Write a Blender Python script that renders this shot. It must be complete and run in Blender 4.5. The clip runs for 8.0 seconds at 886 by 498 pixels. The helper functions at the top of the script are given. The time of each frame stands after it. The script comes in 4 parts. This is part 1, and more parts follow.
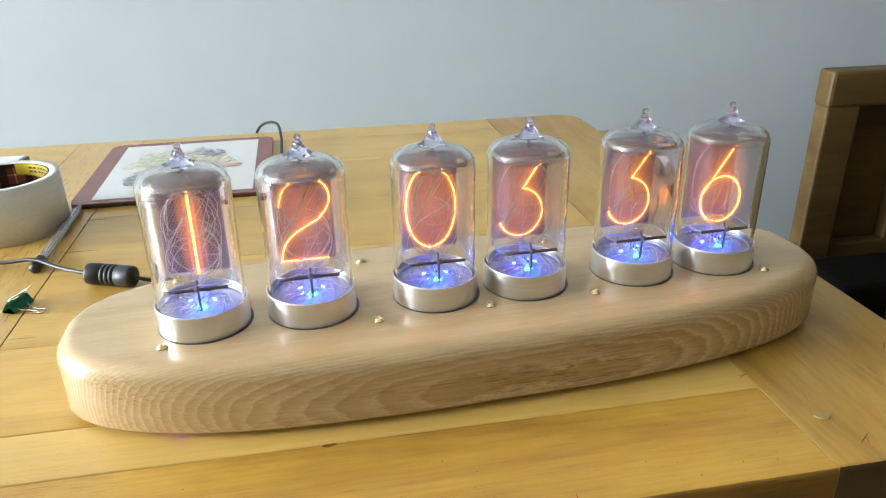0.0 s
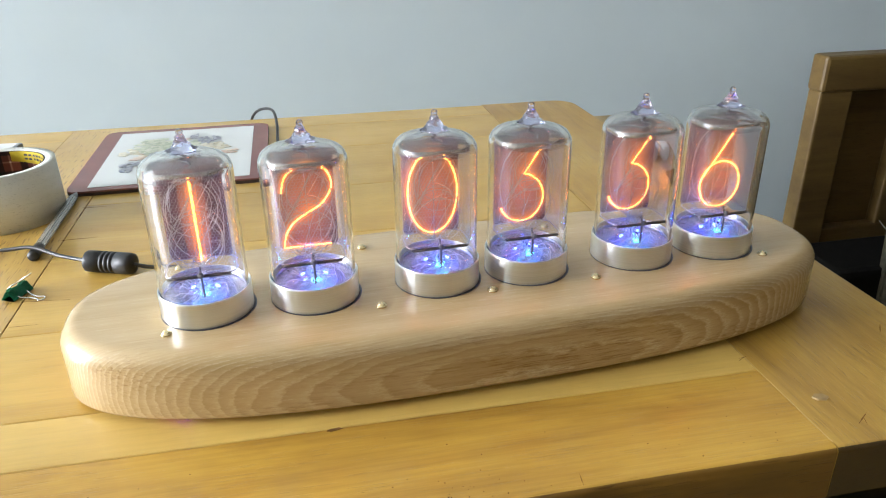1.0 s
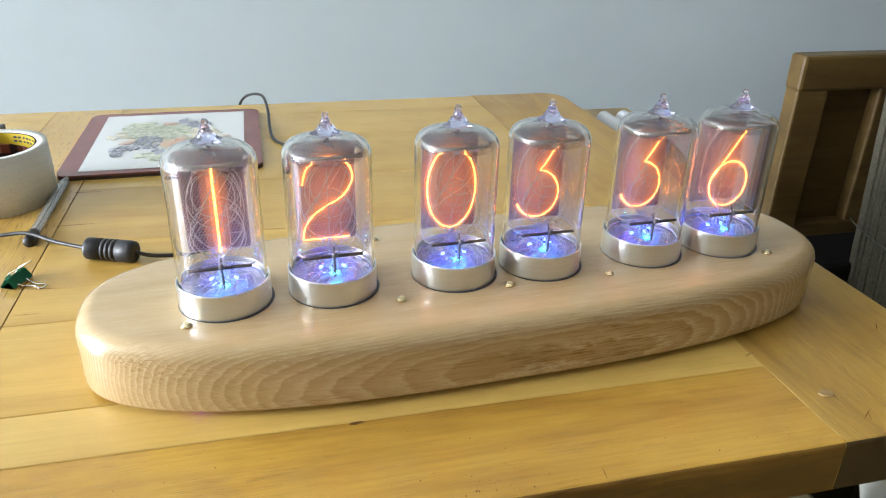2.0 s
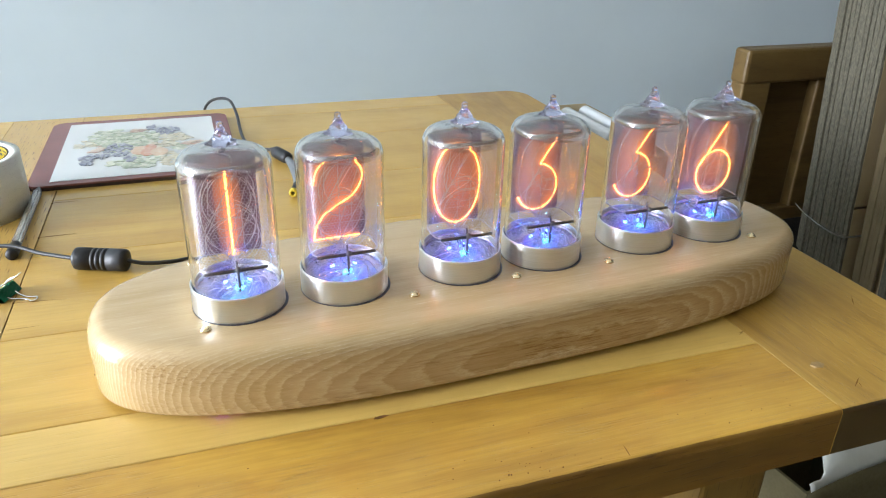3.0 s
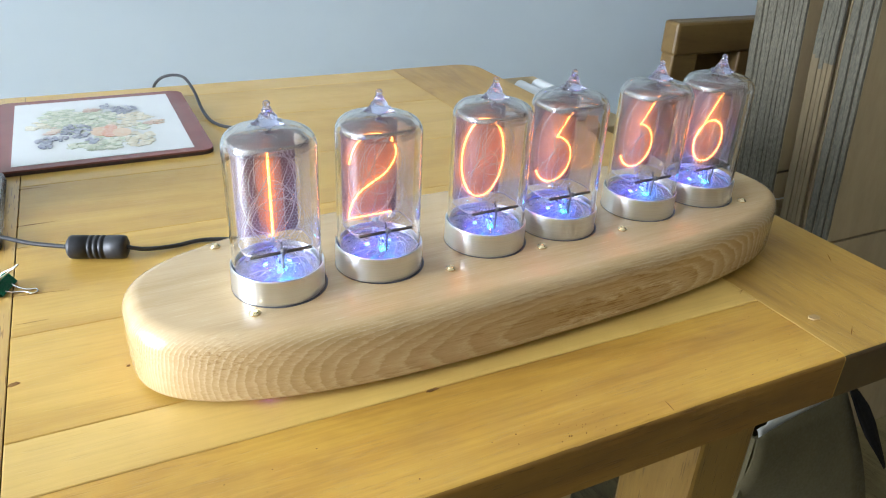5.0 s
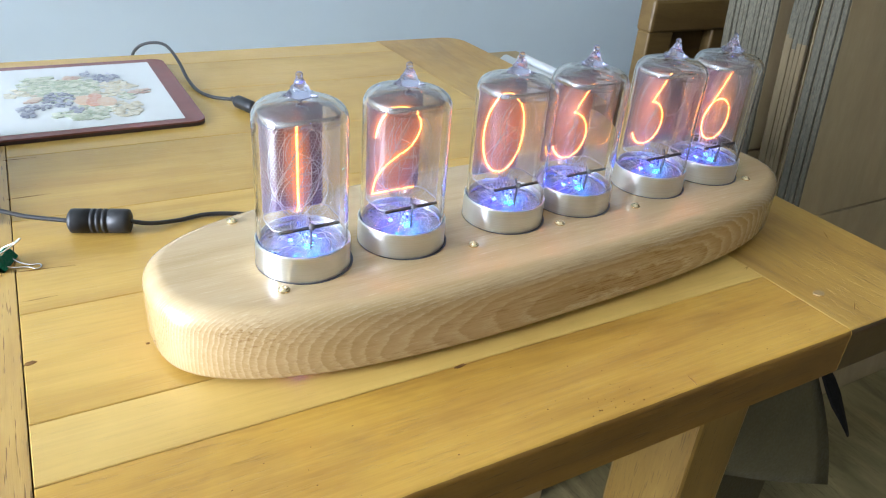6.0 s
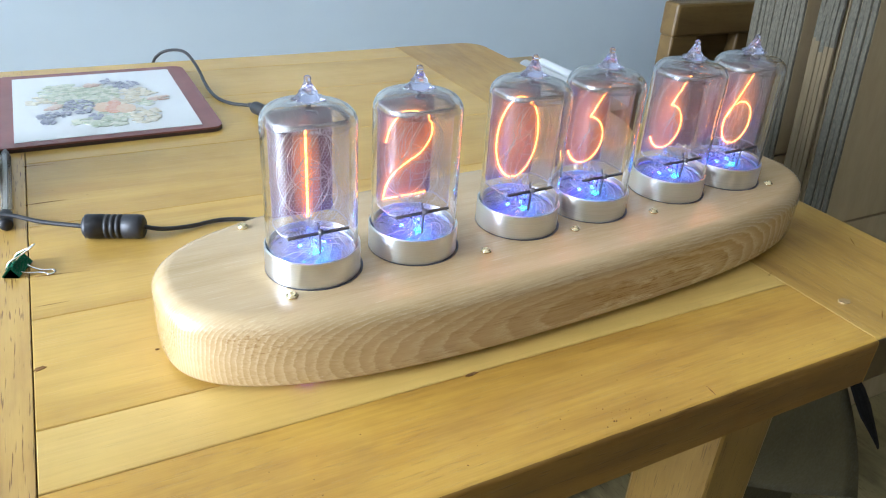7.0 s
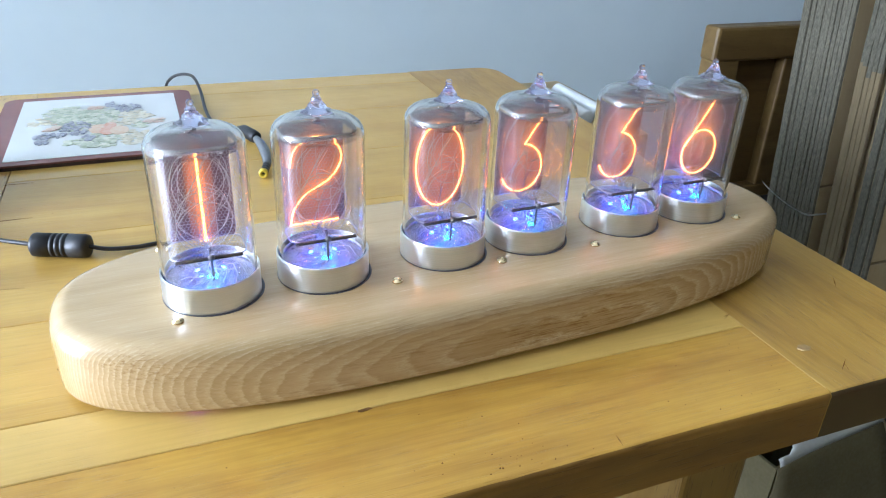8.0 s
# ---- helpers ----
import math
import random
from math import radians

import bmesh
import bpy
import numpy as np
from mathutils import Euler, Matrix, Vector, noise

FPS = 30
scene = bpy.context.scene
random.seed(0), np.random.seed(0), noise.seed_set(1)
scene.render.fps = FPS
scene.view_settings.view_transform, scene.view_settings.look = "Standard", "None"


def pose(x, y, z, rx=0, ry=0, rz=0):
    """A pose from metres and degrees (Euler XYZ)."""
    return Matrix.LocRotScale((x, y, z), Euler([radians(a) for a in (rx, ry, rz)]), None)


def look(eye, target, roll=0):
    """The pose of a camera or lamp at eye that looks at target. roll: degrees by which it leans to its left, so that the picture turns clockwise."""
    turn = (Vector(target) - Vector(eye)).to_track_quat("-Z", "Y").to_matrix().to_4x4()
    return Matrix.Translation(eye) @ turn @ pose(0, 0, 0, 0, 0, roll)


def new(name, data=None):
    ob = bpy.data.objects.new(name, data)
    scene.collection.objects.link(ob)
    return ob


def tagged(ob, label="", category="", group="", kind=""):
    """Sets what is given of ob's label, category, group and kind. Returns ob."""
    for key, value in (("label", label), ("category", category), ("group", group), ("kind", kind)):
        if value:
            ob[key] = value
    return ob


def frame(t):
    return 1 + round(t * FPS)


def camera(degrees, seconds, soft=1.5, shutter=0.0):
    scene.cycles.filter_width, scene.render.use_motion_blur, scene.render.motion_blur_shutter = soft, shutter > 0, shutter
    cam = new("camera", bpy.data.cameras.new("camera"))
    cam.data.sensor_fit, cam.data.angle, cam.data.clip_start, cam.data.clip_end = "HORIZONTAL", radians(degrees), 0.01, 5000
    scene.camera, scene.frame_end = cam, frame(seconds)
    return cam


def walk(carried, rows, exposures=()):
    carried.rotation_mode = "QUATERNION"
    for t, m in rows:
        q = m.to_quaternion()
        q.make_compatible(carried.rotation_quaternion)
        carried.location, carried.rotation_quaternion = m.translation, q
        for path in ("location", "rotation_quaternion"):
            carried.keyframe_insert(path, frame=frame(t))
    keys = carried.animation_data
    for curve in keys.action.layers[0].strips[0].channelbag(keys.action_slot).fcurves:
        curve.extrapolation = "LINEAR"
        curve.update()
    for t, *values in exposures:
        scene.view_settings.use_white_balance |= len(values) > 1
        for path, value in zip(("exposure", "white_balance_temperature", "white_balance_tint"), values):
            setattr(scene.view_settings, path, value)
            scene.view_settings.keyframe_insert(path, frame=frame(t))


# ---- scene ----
cam = camera(62.87, 8.0, soft=1.1)
PATH = [
    (0.0, (0.2033, -0.3002, 0.9873), (0.3685, 0.5983, 0.5806), -0.83),
    (0.5, (0.2034, -0.3021, 0.9878), (0.3704, 0.5956, 0.5801), -1.11),
    (1.0, (0.1973, -0.3008, 0.9874), (0.3719, 0.5881, 0.5639), -0.80),
    (1.2, (0.1920, -0.2975, 0.9890), (0.3652, 0.5887, 0.5592), -0.38),
    (2.3, (0.1577, -0.2942, 0.9922), (0.4001, 0.5691, 0.5495), 1.61),
    (2.5, (0.1505, -0.2963, 0.9902), (0.4061, 0.5624, 0.5460), 1.36),
    (3.0, (0.1299, -0.2931, 0.9918), (0.4237, 0.5571, 0.5551), 1.32),
    (3.5, (0.1080, -0.2905, 0.9878), (0.4494, 0.5382, 0.5444), 1.99),
    (4.0, (0.0926, -0.2866, 0.9906), (0.4677, 0.5209, 0.5353), 1.99),
    (4.5, (0.0785, -0.2817, 0.9940), (0.4730, 0.5133, 0.5333), 2.37),
    (4.7, (0.0727, -0.2779, 0.9927), (0.4656, 0.5177, 0.5316), 2.37),
    (5.8, (0.0347, -0.2568, 0.9928), (0.4877, 0.4899, 0.5058), 4.96),
    (6.0, (0.0303, -0.2528, 0.9901), (0.4809, 0.4923, 0.4985), 4.95),
    (6.5, (0.0236, -0.2460, 0.9875), (0.4674, 0.5039, 0.4969), 4.45),
    (7.0, (0.0388, -0.2512, 0.9872), (0.4623, 0.5132, 0.5011), 3.97),
    (7.5, (0.0802, -0.2619, 0.9854), (0.4358, 0.5474, 0.5177), 2.09),
    (8.0, (0.1253, -0.2745, 0.9878), (0.4613, 0.5459, 0.5251), 2.39),
]
walk(cam, [(t, look(eye, target, roll)) for t, eye, target, roll in PATH],
     exposures=[(0.0, 0.0, 6480, 12), (1.5, 0.0, 6380, 12), (3.0, 0.03, 6170, 12), (4.5, 0.10, 6000, 12), (6.5, 0.10, 5680, 12), (7.0, 0.09, 5600, 12), (8.0, 0.08, 5450, 12)])

# ---------------------------------------------------------------- world and light
world = bpy.data.worlds.new("world")
scene.world = world
world.use_nodes = True
wn = world.node_tree.nodes
sky = wn.new("ShaderNodeTexSky")
sky.sky_type = "NISHITA"
sky.sun_disc = False
sky.sun_elevation = radians(35)
sky.sun_rotation = radians(200)
world.node_tree.links.new(sky.outputs[0], wn["Background"].inputs[0])
wn["Background"].inputs[1].default_value = 0.12

# sky light in the window opening
def window_lamp(name, eye, target, sx, sy, power, colour):
    d = bpy.data.lights.new(name, "AREA")
    d.shape, d.size, d.size_y, d.energy, d.color = "RECTANGLE", sx, sy, power, colour
    ob = new(name, d)
    ob.matrix_world = look(eye, target)
    return ob

window_lamp("window_light", (-3.93, 0.06, 1.52), (1.0, 0.30, 0.85), 1.50, 1.52, 378, (0.915, 0.955, 1.0))
scene.view_settings.exposure = 0.0

# ---------------------------------------------------------------- materials
def mat(name):
    m = bpy.data.materials.new(name)
    m.use_nodes = True
    n, l = m.node_tree.nodes, m.node_tree.links
    return m, n, l, n["Principled BSDF"]


def nd(n, kind, **kw):
    x = n.new("ShaderNode" + kind)
    for k, v in kw.items():
        if k in x.inputs.keys():
            x.inputs[k].default_value = v
    return x


def ramp(n, stops):
    r = n.new("ShaderNodeValToRGB")
    e = r.color_ramp.elements
    while len(e) < len(stops):
        e.new(0.5)
    for el, (p, c) in zip(e, stops):
        el.position, el.color = p, (*c, 1)
    return r


def math_node(n, l, op, a, b=None):
    x = n.new("ShaderNodeMath")
    x.operation = op
    for i, v in enumerate((a, b)):
        if v is None:
            continue
        if isinstance(v, (int, float)):
            x.inputs[i].default_value = v
        else:
            l.new(v, x.inputs[i])
    return x.outputs[0]


def mix_colour(n, l, fac, a, b, mode="MIX"):
    x = n.new("ShaderNodeMix")
    x.data_type, x.blend_type = "RGBA", mode
    for s, v in ((x.inputs[0], fac), (x.inputs[6], a), (x.inputs[7], b)):
        if isinstance(v, (int, float)):
            s.default_value = v
        elif isinstance(v, tuple):
            s.default_value = (*v, 1)
        else:
            l.new(v, s)
    return x.outputs[2]


def bump(n, l, p, height, strength, distance):
    b = nd(n, "Bump", Strength=strength, Distance=distance)
    l.new(height, b.inputs["Height"])
    l.new(b.outputs[0], p.inputs["Normal"])


def coords(n, l, scale, offset=True):
    """Object coordinates, shifted for each object, stretched by scale."""
    tc = n.new("ShaderNodeTexCoord")
    src = tc.outputs["Object"]
    if offset:
        oi = n.new("ShaderNodeObjectInfo")
        mul = math_node(n, l, "MULTIPLY", oi.outputs["Random"], 7.3)
        add = n.new("ShaderNodeVectorMath")
        add.operation = "ADD"
        l.new(src, add.inputs[0])
        l.new(mul, add.inputs[1])
        src = add.outputs[0]
    mp = n.new("ShaderNodeMapping")
    mp.inputs["Scale"].default_value = scale
    l.new(src, mp.inputs[0])
    return mp.outputs[0]


def plank_wood(name, axis, light, mid, dark, rough=0.34, pores=0.5, tone=0.15, coat=0.0, grain=0.42, relief=0.26):
    """Varnished boards: long grain along one axis, pores, a tone of its own for each board."""
    m, n, l, p = mat(name)
    def along(long_, cross):
        return tuple(long_ if axis == k else cross for k in "xyz")
    c1 = coords(n, l, along(2.6, 17.0))
    broad = nd(n, "TexNoise", Scale=1.0, Detail=5.0, Roughness=0.62, Distortion=0.9)
    l.new(c1, broad.inputs["Vector"])
    c2 = coords(n, l, along(14, 420))
    fine = nd(n, "TexNoise", Scale=1.0, Detail=4.0, Roughness=0.7)
    l.new(c2, fine.inputs["Vector"])
    c3 = coords(n, l, along(55, 1000))
    pore = nd(n, "TexNoise", Scale=1.0, Detail=1.0)
    l.new(c3, pore.inputs["Vector"])
    cr = ramp(n, [(0.28, dark), (0.47, mid), (0.72, light)])
    l.new(broad.outputs[0], cr.inputs[0])
    fr = ramp(n, [(0.3, (0.80, 0.75, 0.68)), (0.6, (1, 1, 1))])
    l.new(fine.outputs[0], fr.inputs[0])
    col = mix_colour(n, l, grain, cr.outputs[0], fr.outputs[0], "MULTIPLY")
    pr = ramp(n, [(0.30, (0.40, 0.31, 0.20)), (0.37, (1, 1, 1))])
    l.new(pore.outputs[0], pr.inputs[0])
    col = mix_colour(n, l, pores, col, pr.outputs[0], "MULTIPLY")
    c4 = coords(n, l, (1, 1, 1))
    stain = nd(n, "TexNoise", Scale=7.0, Detail=5.0, Roughness=0.65)
    l.new(c4, stain.inputs["Vector"])
    sr = ramp(n, [(0.32, (0.80, 0.74, 0.66)), (0.56, (1, 1, 1))])
    l.new(stain.outputs[0], sr.inputs[0])
    col = mix_colour(n, l, 0.6, col, sr.outputs[0], "MULTIPLY")
    oi = n.new("ShaderNodeObjectInfo")
    tr = ramp(n, [(0.0, (1 - tone, 1 - tone * 1.1, 1 - tone * 1.3)), (1.0, (1.0, 1.0, 1.0))])
    l.new(oi.outputs["Random"], tr.inputs[0])
    col = mix_colour(n, l, 1.0, col, tr.outputs[0], "MULTIPLY")
    l.new(col, p.inputs["Base Color"])
    rr = ramp(n, [(0.3, (rough + 0.14,) * 3), (0.7, (rough - 0.05,) * 3)])
    l.new(stain.outputs[0], rr.inputs[0])
    l.new(rr.outputs[0], p.inputs["Roughness"])
    p.inputs["Coat Weight"].default_value = coat
    p.inputs["Coat Roughness"].default_value = 0.10
    h = math_node(n, l, "ADD", math_node(n, l, "MULTIPLY", fine.outputs[0], 0.6), pr.outputs[0])
    bump(n, l, p, h, relief, 0.0006)
    return m


GOLD = ((0.74, 0.490, 0.120), (0.67, 0.428, 0.090), (0.55, 0.330, 0.058))
PALE = ((0.80, 0.560, 0.165), (0.74, 0.500, 0.130), (0.62, 0.390, 0.085))
M_PLANK = plank_wood("golden_plank", "x", *GOLD, pores=0.08, coat=0.5)
M_PALEPLANK = plank_wood("pale_golden_plank", "x", *PALE, pores=0.08, coat=0.5)
M_NEARPLANK = plank_wood("golden_brown_plank", "x", (0.70, 0.430, 0.074), (0.60, 0.347, 0.050), (0.37, 0.186, 0.024), pores=0.14, coat=0.5, grain=0.75, relief=0.5)
M_RAIL = plank_wood("golden_rail", "y", (0.66, 0.430, 0.118), (0.57, 0.355, 0.086), (0.42, 0.245, 0.058), pores=1.0, tone=0.05, coat=0.5)
M_SMOOTHRAIL = plank_wood("smooth_rail", "y", (0.61, 0.386, 0.080), (0.50, 0.302, 0.056), (0.34, 0.186, 0.032), pores=0.38, tone=0.02, coat=0.4, grain=0.8, relief=0.9)
# end grain of the rails, darkened further to hold the shade of their ends
M_SHADEDEND = plank_wood("shaded_end_grain", "y", (0.105, 0.064, 0.018), (0.074, 0.043, 0.012), (0.043, 0.023, 0.007), pores=0.8)
# worn near faces: darker plank wood with their shade put into the colour
M_EDGE = plank_wood("shaded_worn_edge", "x", (0.31, 0.164, 0.024), (0.22, 0.110, 0.015), (0.110, 0.051, 0.007), pores=0.5, rough=0.42)
M_LEG = plank_wood("leg_wood", "z", (0.36, 0.222, 0.048), (0.27, 0.157, 0.030), (0.14, 0.076, 0.013), pores=0.6)
M_CHAIR = plank_wood("chair_wood", "x", (0.185, 0.120, 0.037), (0.135, 0.084, 0.025), (0.078, 0.046, 0.013), rough=0.4, pores=0.5)


def oak_body():
    """Pale oak: growth rings bowed about a heart in front of the block, their open early wood filled with pale wax."""
    m, n, l, p = mat("pale_oak")
    tc = n.new("ShaderNodeTexCoord")
    sep = n.new("ShaderNodeSeparateXYZ")
    l.new(tc.outputs["Object"], sep.inputs[0])
    wob = nd(n, "TexNoise", Scale=26.0, Detail=4.0, Roughness=0.6)
    l.new(coords(n, l, (0.5, 1, 1), False), wob.inputs["Vector"])
    jag = nd(n, "TexNoise", Scale=1.0, Detail=2.0, Roughness=0.7)
    l.new(coords(n, l, (240, 800, 800), False), jag.inputs["Vector"])
    yy = math_node(n, l, "ADD", sep.outputs[1], 0.125)
    yy = math_node(n, l, "SUBTRACT", yy, math_node(n, l, "MULTIPLY", sep.outputs[0], 0.015))
    zz = math_node(n, l, "SUBTRACT", sep.outputs[2], 0.015)
    sq = math_node(n, l, "ADD", math_node(n, l, "MULTIPLY", yy, yy), math_node(n, l, "MULTIPLY", zz, zz))
    dist = math_node(n, l, "ADD", math_node(n, l, "SQRT", sq), math_node(n, l, "MULTIPLY", wob.outputs[0], 0.0048))
    dist = math_node(n, l, "ADD", dist, math_node(n, l, "MULTIPLY", jag.outputs[0], 0.0006))
    ring = math_node(n, l, "FRACT", math_node(n, l, "MULTIPLY", dist, 640.0))
    late = ramp(n, [(0.0, (1, 1, 1)), (0.25, (0.96, 0.94, 0.92)), (0.86, (0.76, 0.68, 0.57)), (0.95, (1, 1, 1))])
    l.new(ring, late.inputs[0])
    early = ramp(n, [(0.0, (1, 1, 1)), (0.13, (0.75, 0.75, 0.75)), (0.30, (0.06, 0.06, 0.06)), (0.90, (0, 0, 0)), (1.0, (1, 1, 1))])
    l.new(ring, early.inputs[0])
    streak = nd(n, "TexNoise", Scale=1.0, Detail=5.0, Roughness=0.65)
    l.new(coords(n, l, (6, 60, 60), False), streak.inputs["Vector"])
    cr = ramp(n, [(0.3, (0.475, 0.333, 0.150)), (0.5, (0.540, 0.389, 0.197)), (0.75, (0.590, 0.440, 0.243))])
    l.new(streak.outputs[0], cr.inputs[0])
    ground = mix_colour(n, l, 0.62, cr.outputs[0], late.outputs[0], "MULTIPLY")
    pore = nd(n, "TexNoise", Scale=1.0, Detail=1.5, Roughness=0.6)
    l.new(coords(n, l, (420, 1500, 1500), False), pore.inputs["Vector"])
    pr = ramp(n, [(0.40, (0, 0, 0)), (0.56, (1, 1, 1))])
    l.new(pore.outputs[0], pr.inputs[0])
    wax = math_node(n, l, "MULTIPLY", early.outputs[0], math_node(n, l, "ADD", math_node(n, l, "MULTIPLY", pr.outputs[0], 0.68), 0.08))
    # the sanded face shows its rings less than the sides do
    geo = n.new("ShaderNodeNewGeometry")
    up = n.new("ShaderNodeSeparateXYZ")
    l.new(geo.outputs["True Normal"], up.inputs[0])
    side = n.new("ShaderNodeMapRange")
    for k, val in zip(("From Min", "From Max", "To Min", "To Max"), (0.30, 0.92, 1.0, 0.10)):
        side.inputs[k].default_value = val
    l.new(up.outputs[2], side.inputs[0])
    wax = math_node(n, l, "MULTIPLY", wax, side.outputs[0])
    fade = nd(n, "TexNoise", Scale=1.0, Detail=1.0)
    l.new(coords(n, l, (7, 7, 30), False), fade.inputs["Vector"])
    fr = ramp(n, [(0.38, (0.35, 0.35, 0.35)), (0.60, (1, 1, 1))])
    l.new(fade.outputs[0], fr.inputs[0])
    wax = math_node(n, l, "MULTIPLY", wax, fr.outputs[0])
    col = mix_colour(n, l, wax, mix_colour(n, l, side.outputs[0], cr.outputs[0], ground), (0.665, 0.535, 0.350))
    # short dark vessel lines along the board, some pale ones on the face
    fibre = nd(n, "TexNoise", Scale=1.0, Detail=3.0, Roughness=0.7)
    l.new(coords(n, l, (52, 900, 900), False), fibre.inputs["Vector"])
    fleck = ramp(n, [(0.37, (0.50, 0.37, 0.23)), (0.50, (1, 1, 1))])
    l.new(fibre.outputs[0], fleck.inputs[0])
    patch = nd(n, "TexNoise", Scale=1.0, Detail=2.0)
    l.new(coords(n, l, (11, 45, 45), False), patch.inputs["Vector"])
    pa = ramp(n, [(0.40, (0.12, 0.12, 0.12)), (0.62, (0.85, 0.85, 0.85))])
    l.new(patch.outputs[0], pa.inputs[0])
    dark = math_node(n, l, "MULTIPLY", math_node(n, l, "ADD", math_node(n, l, "MULTIPLY", side.outputs[0], 0.72), 0.10), pa.outputs[0])
    col = mix_colour(n, l, dark, col, fleck.outputs[0], "MULTIPLY")
    pale = ramp(n, [(0.60, (0, 0, 0)), (0.74, (0.34, 0.34, 0.34))])
    l.new(fibre.outputs[0], pale.inputs[0])
    col = mix_colour(n, l, pale.outputs[0], col, (0.74, 0.62, 0.44))
    l.new(col, p.inputs["Base Color"])
    rr = ramp(n, [(0.3, (0.25,) * 3), (0.7, (0.17,) * 3)])
    l.new(streak.outputs[0], rr.inputs[0])
    l.new(rr.outputs[0], p.inputs["Roughness"])
    p.inputs["Coat Weight"].default_value = 0.6
    p.inputs["Coat Roughness"].default_value = 0.09
    h = math_node(n, l, "SUBTRACT", fleck.outputs[0], wax)
    bump(n, l, p, h, 0.12, 0.0003)
    return m


M_OAK = oak_body()


def plain(name, colour, rough=0.5, metal=0.0, vary=0.12, scale=60.0, bumps=0.05, stretch=(1, 1, 1), even=False, **extra):
    """One colour with uneven tone, roughness and a little relief."""
    m, n, l, p = mat(name)
    v = coords(n, l, stretch)
    a = nd(n, "TexNoise", Scale=scale, Detail=5.0, Roughness=0.6)
    b = nd(n, "TexNoise", Scale=scale * 9, Detail=3.0)
    l.new(v, a.inputs["Vector"])
    l.new(v, b.inputs["Vector"])
    lo = tuple(c * (1 - vary) for c in colour)
    hi = tuple(min(1, c * (1 + vary)) for c in colour)
    cr = ramp(n, [(0.3, lo), (0.7, hi)])
    l.new(a.outputs[0], cr.inputs[0])
    l.new(cr.outputs[0], p.inputs["Base Color"])
    rr = ramp(n, [(0.3, (min(1, rough * 1.25),) * 3), (0.7, (rough * 0.85,) * 3)])
    l.new(b.outputs[0], rr.inputs[0])
    if even:
        p.inputs["Roughness"].default_value = rough
    else:
        l.new(rr.outputs[0], p.inputs["Roughness"])
    p.inputs["Metallic"].default_value = metal
    for k, val in extra.items():
        p.inputs[k].default_value = val
    if bumps:
        bump(n, l, p, b.outputs[0], bumps, 0.0005)
    return m


M_WALL = plain("wall_paint", (0.620, 0.718, 0.768), 0.75, vary=0.03, scale=3.0, bumps=0.08)
# for walls out of view, dark so that little light bounces back
M_DARKWALL = plain("dark_wall_paint", (0.11, 0.10, 0.08), 0.8, vary=0.04, scale=3.0, bumps=0.08)
M_CEIL = plain("ceiling_paint", (0.80, 0.80, 0.785), 0.85, vary=0.02, scale=3.0)
M_FLOOR = plank_wood("floor_boards", "y", (0.29, 0.238, 0.108), (0.18, 0.146, 0.060), (0.075, 0.058, 0.021), rough=0.5, pores=0.9)
M_ALU, _n, _l, _p = mat("brushed_aluminium")
_w = nd(_n, "TexNoise", Scale=1.0, Detail=2.0)
_l.new(coords(_n, _l, (4, 4, 2600)), _w.inputs["Vector"])
_r = ramp(_n, [(0.35, (0.86, 0.86, 0.85)), (0.65, (0.95, 0.95, 0.95))])
_l.new(_w.outputs[0], _r.inputs[0])
_l.new(_r.outputs[0], _p.inputs["Base Color"])
for _k, _val in (("Metallic", 1.0), ("Roughness", 0.30), ("Anisotropic", 0.92), ("Anisotropic Rotation", 0.25)):
    _p.inputs[_k].default_value = _val
_t = M_ALU.node_tree.nodes.new("ShaderNodeTangent")
_t.direction_type, _t.axis = "RADIAL", "Z"
M_ALU.node_tree.links.new(_t.outputs[0], M_ALU.node_tree.nodes["Principled BSDF"].inputs["Tangent"])
M_BRASS = plain("brass", (0.88, 0.73, 0.44), 0.2, 1.0, vary=0.08, scale=300)
M_GRID = plain("grid_steel", (0.50, 0.48, 0.52), 0.30, 0.75, vary=0.1, scale=500, bumps=0)
M_STEEL = plain("bright_steel", (0.66, 0.64, 0.64), 0.16, 1.0, vary=0.08, scale=300, bumps=0)
M_WIRE = plain("unlit_wire", (0.66, 0.64, 0.64), 0.28, 0.95, vary=0.1, scale=500, bumps=0)
M_LID = plain("mica_disc", (0.52, 0.40, 0.33), 0.18, 0.35, vary=0.35, scale=90, bumps=0.02, Alpha=0.11)
M_PLATE = plain("dark_plate", (0.15, 0.085, 0.105), 0.45, 0.1, vary=0.2, scale=200)
M_BAR = plain("black_ceramic", (0.03, 0.03, 0.032), 0.5, vary=0.2, scale=200)
M_BEAD = plain("grey_bead", (0.10, 0.095, 0.095), 0.4, vary=0.2, scale=300)
M_GETTER, _n, _l, _p = mat("silver_getter")
_p.inputs["Base Color"].default_value = (0.20, 0.20, 0.20, 1)
_p.inputs["Metallic"].default_value = 1.0
_p.inputs["Roughness"].default_value = 0.42
_v = nd(_n, "TexNoise", Scale=95.0, Detail=3.0)
_l.new(coords(_n, _l, (1, 1, 1)), _v.inputs["Vector"])
_r = ramp(_n, [(0.35, (0.03, 0.03, 0.03)), (0.66, (0.19, 0.19, 0.19))])
_l.new(_v.outputs[0], _r.inputs[0])
_l.new(_r.outputs[0], _p.inputs["Alpha"])
M_SOCKET = plain("dark_gap_ring", (0.05, 0.05, 0.06), 0.5)
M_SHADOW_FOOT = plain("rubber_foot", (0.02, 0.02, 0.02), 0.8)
M_BLACK = plain("black_rubber", (0.016, 0.017, 0.020), 0.45, vary=0.3, scale=150, bumps=0.1)
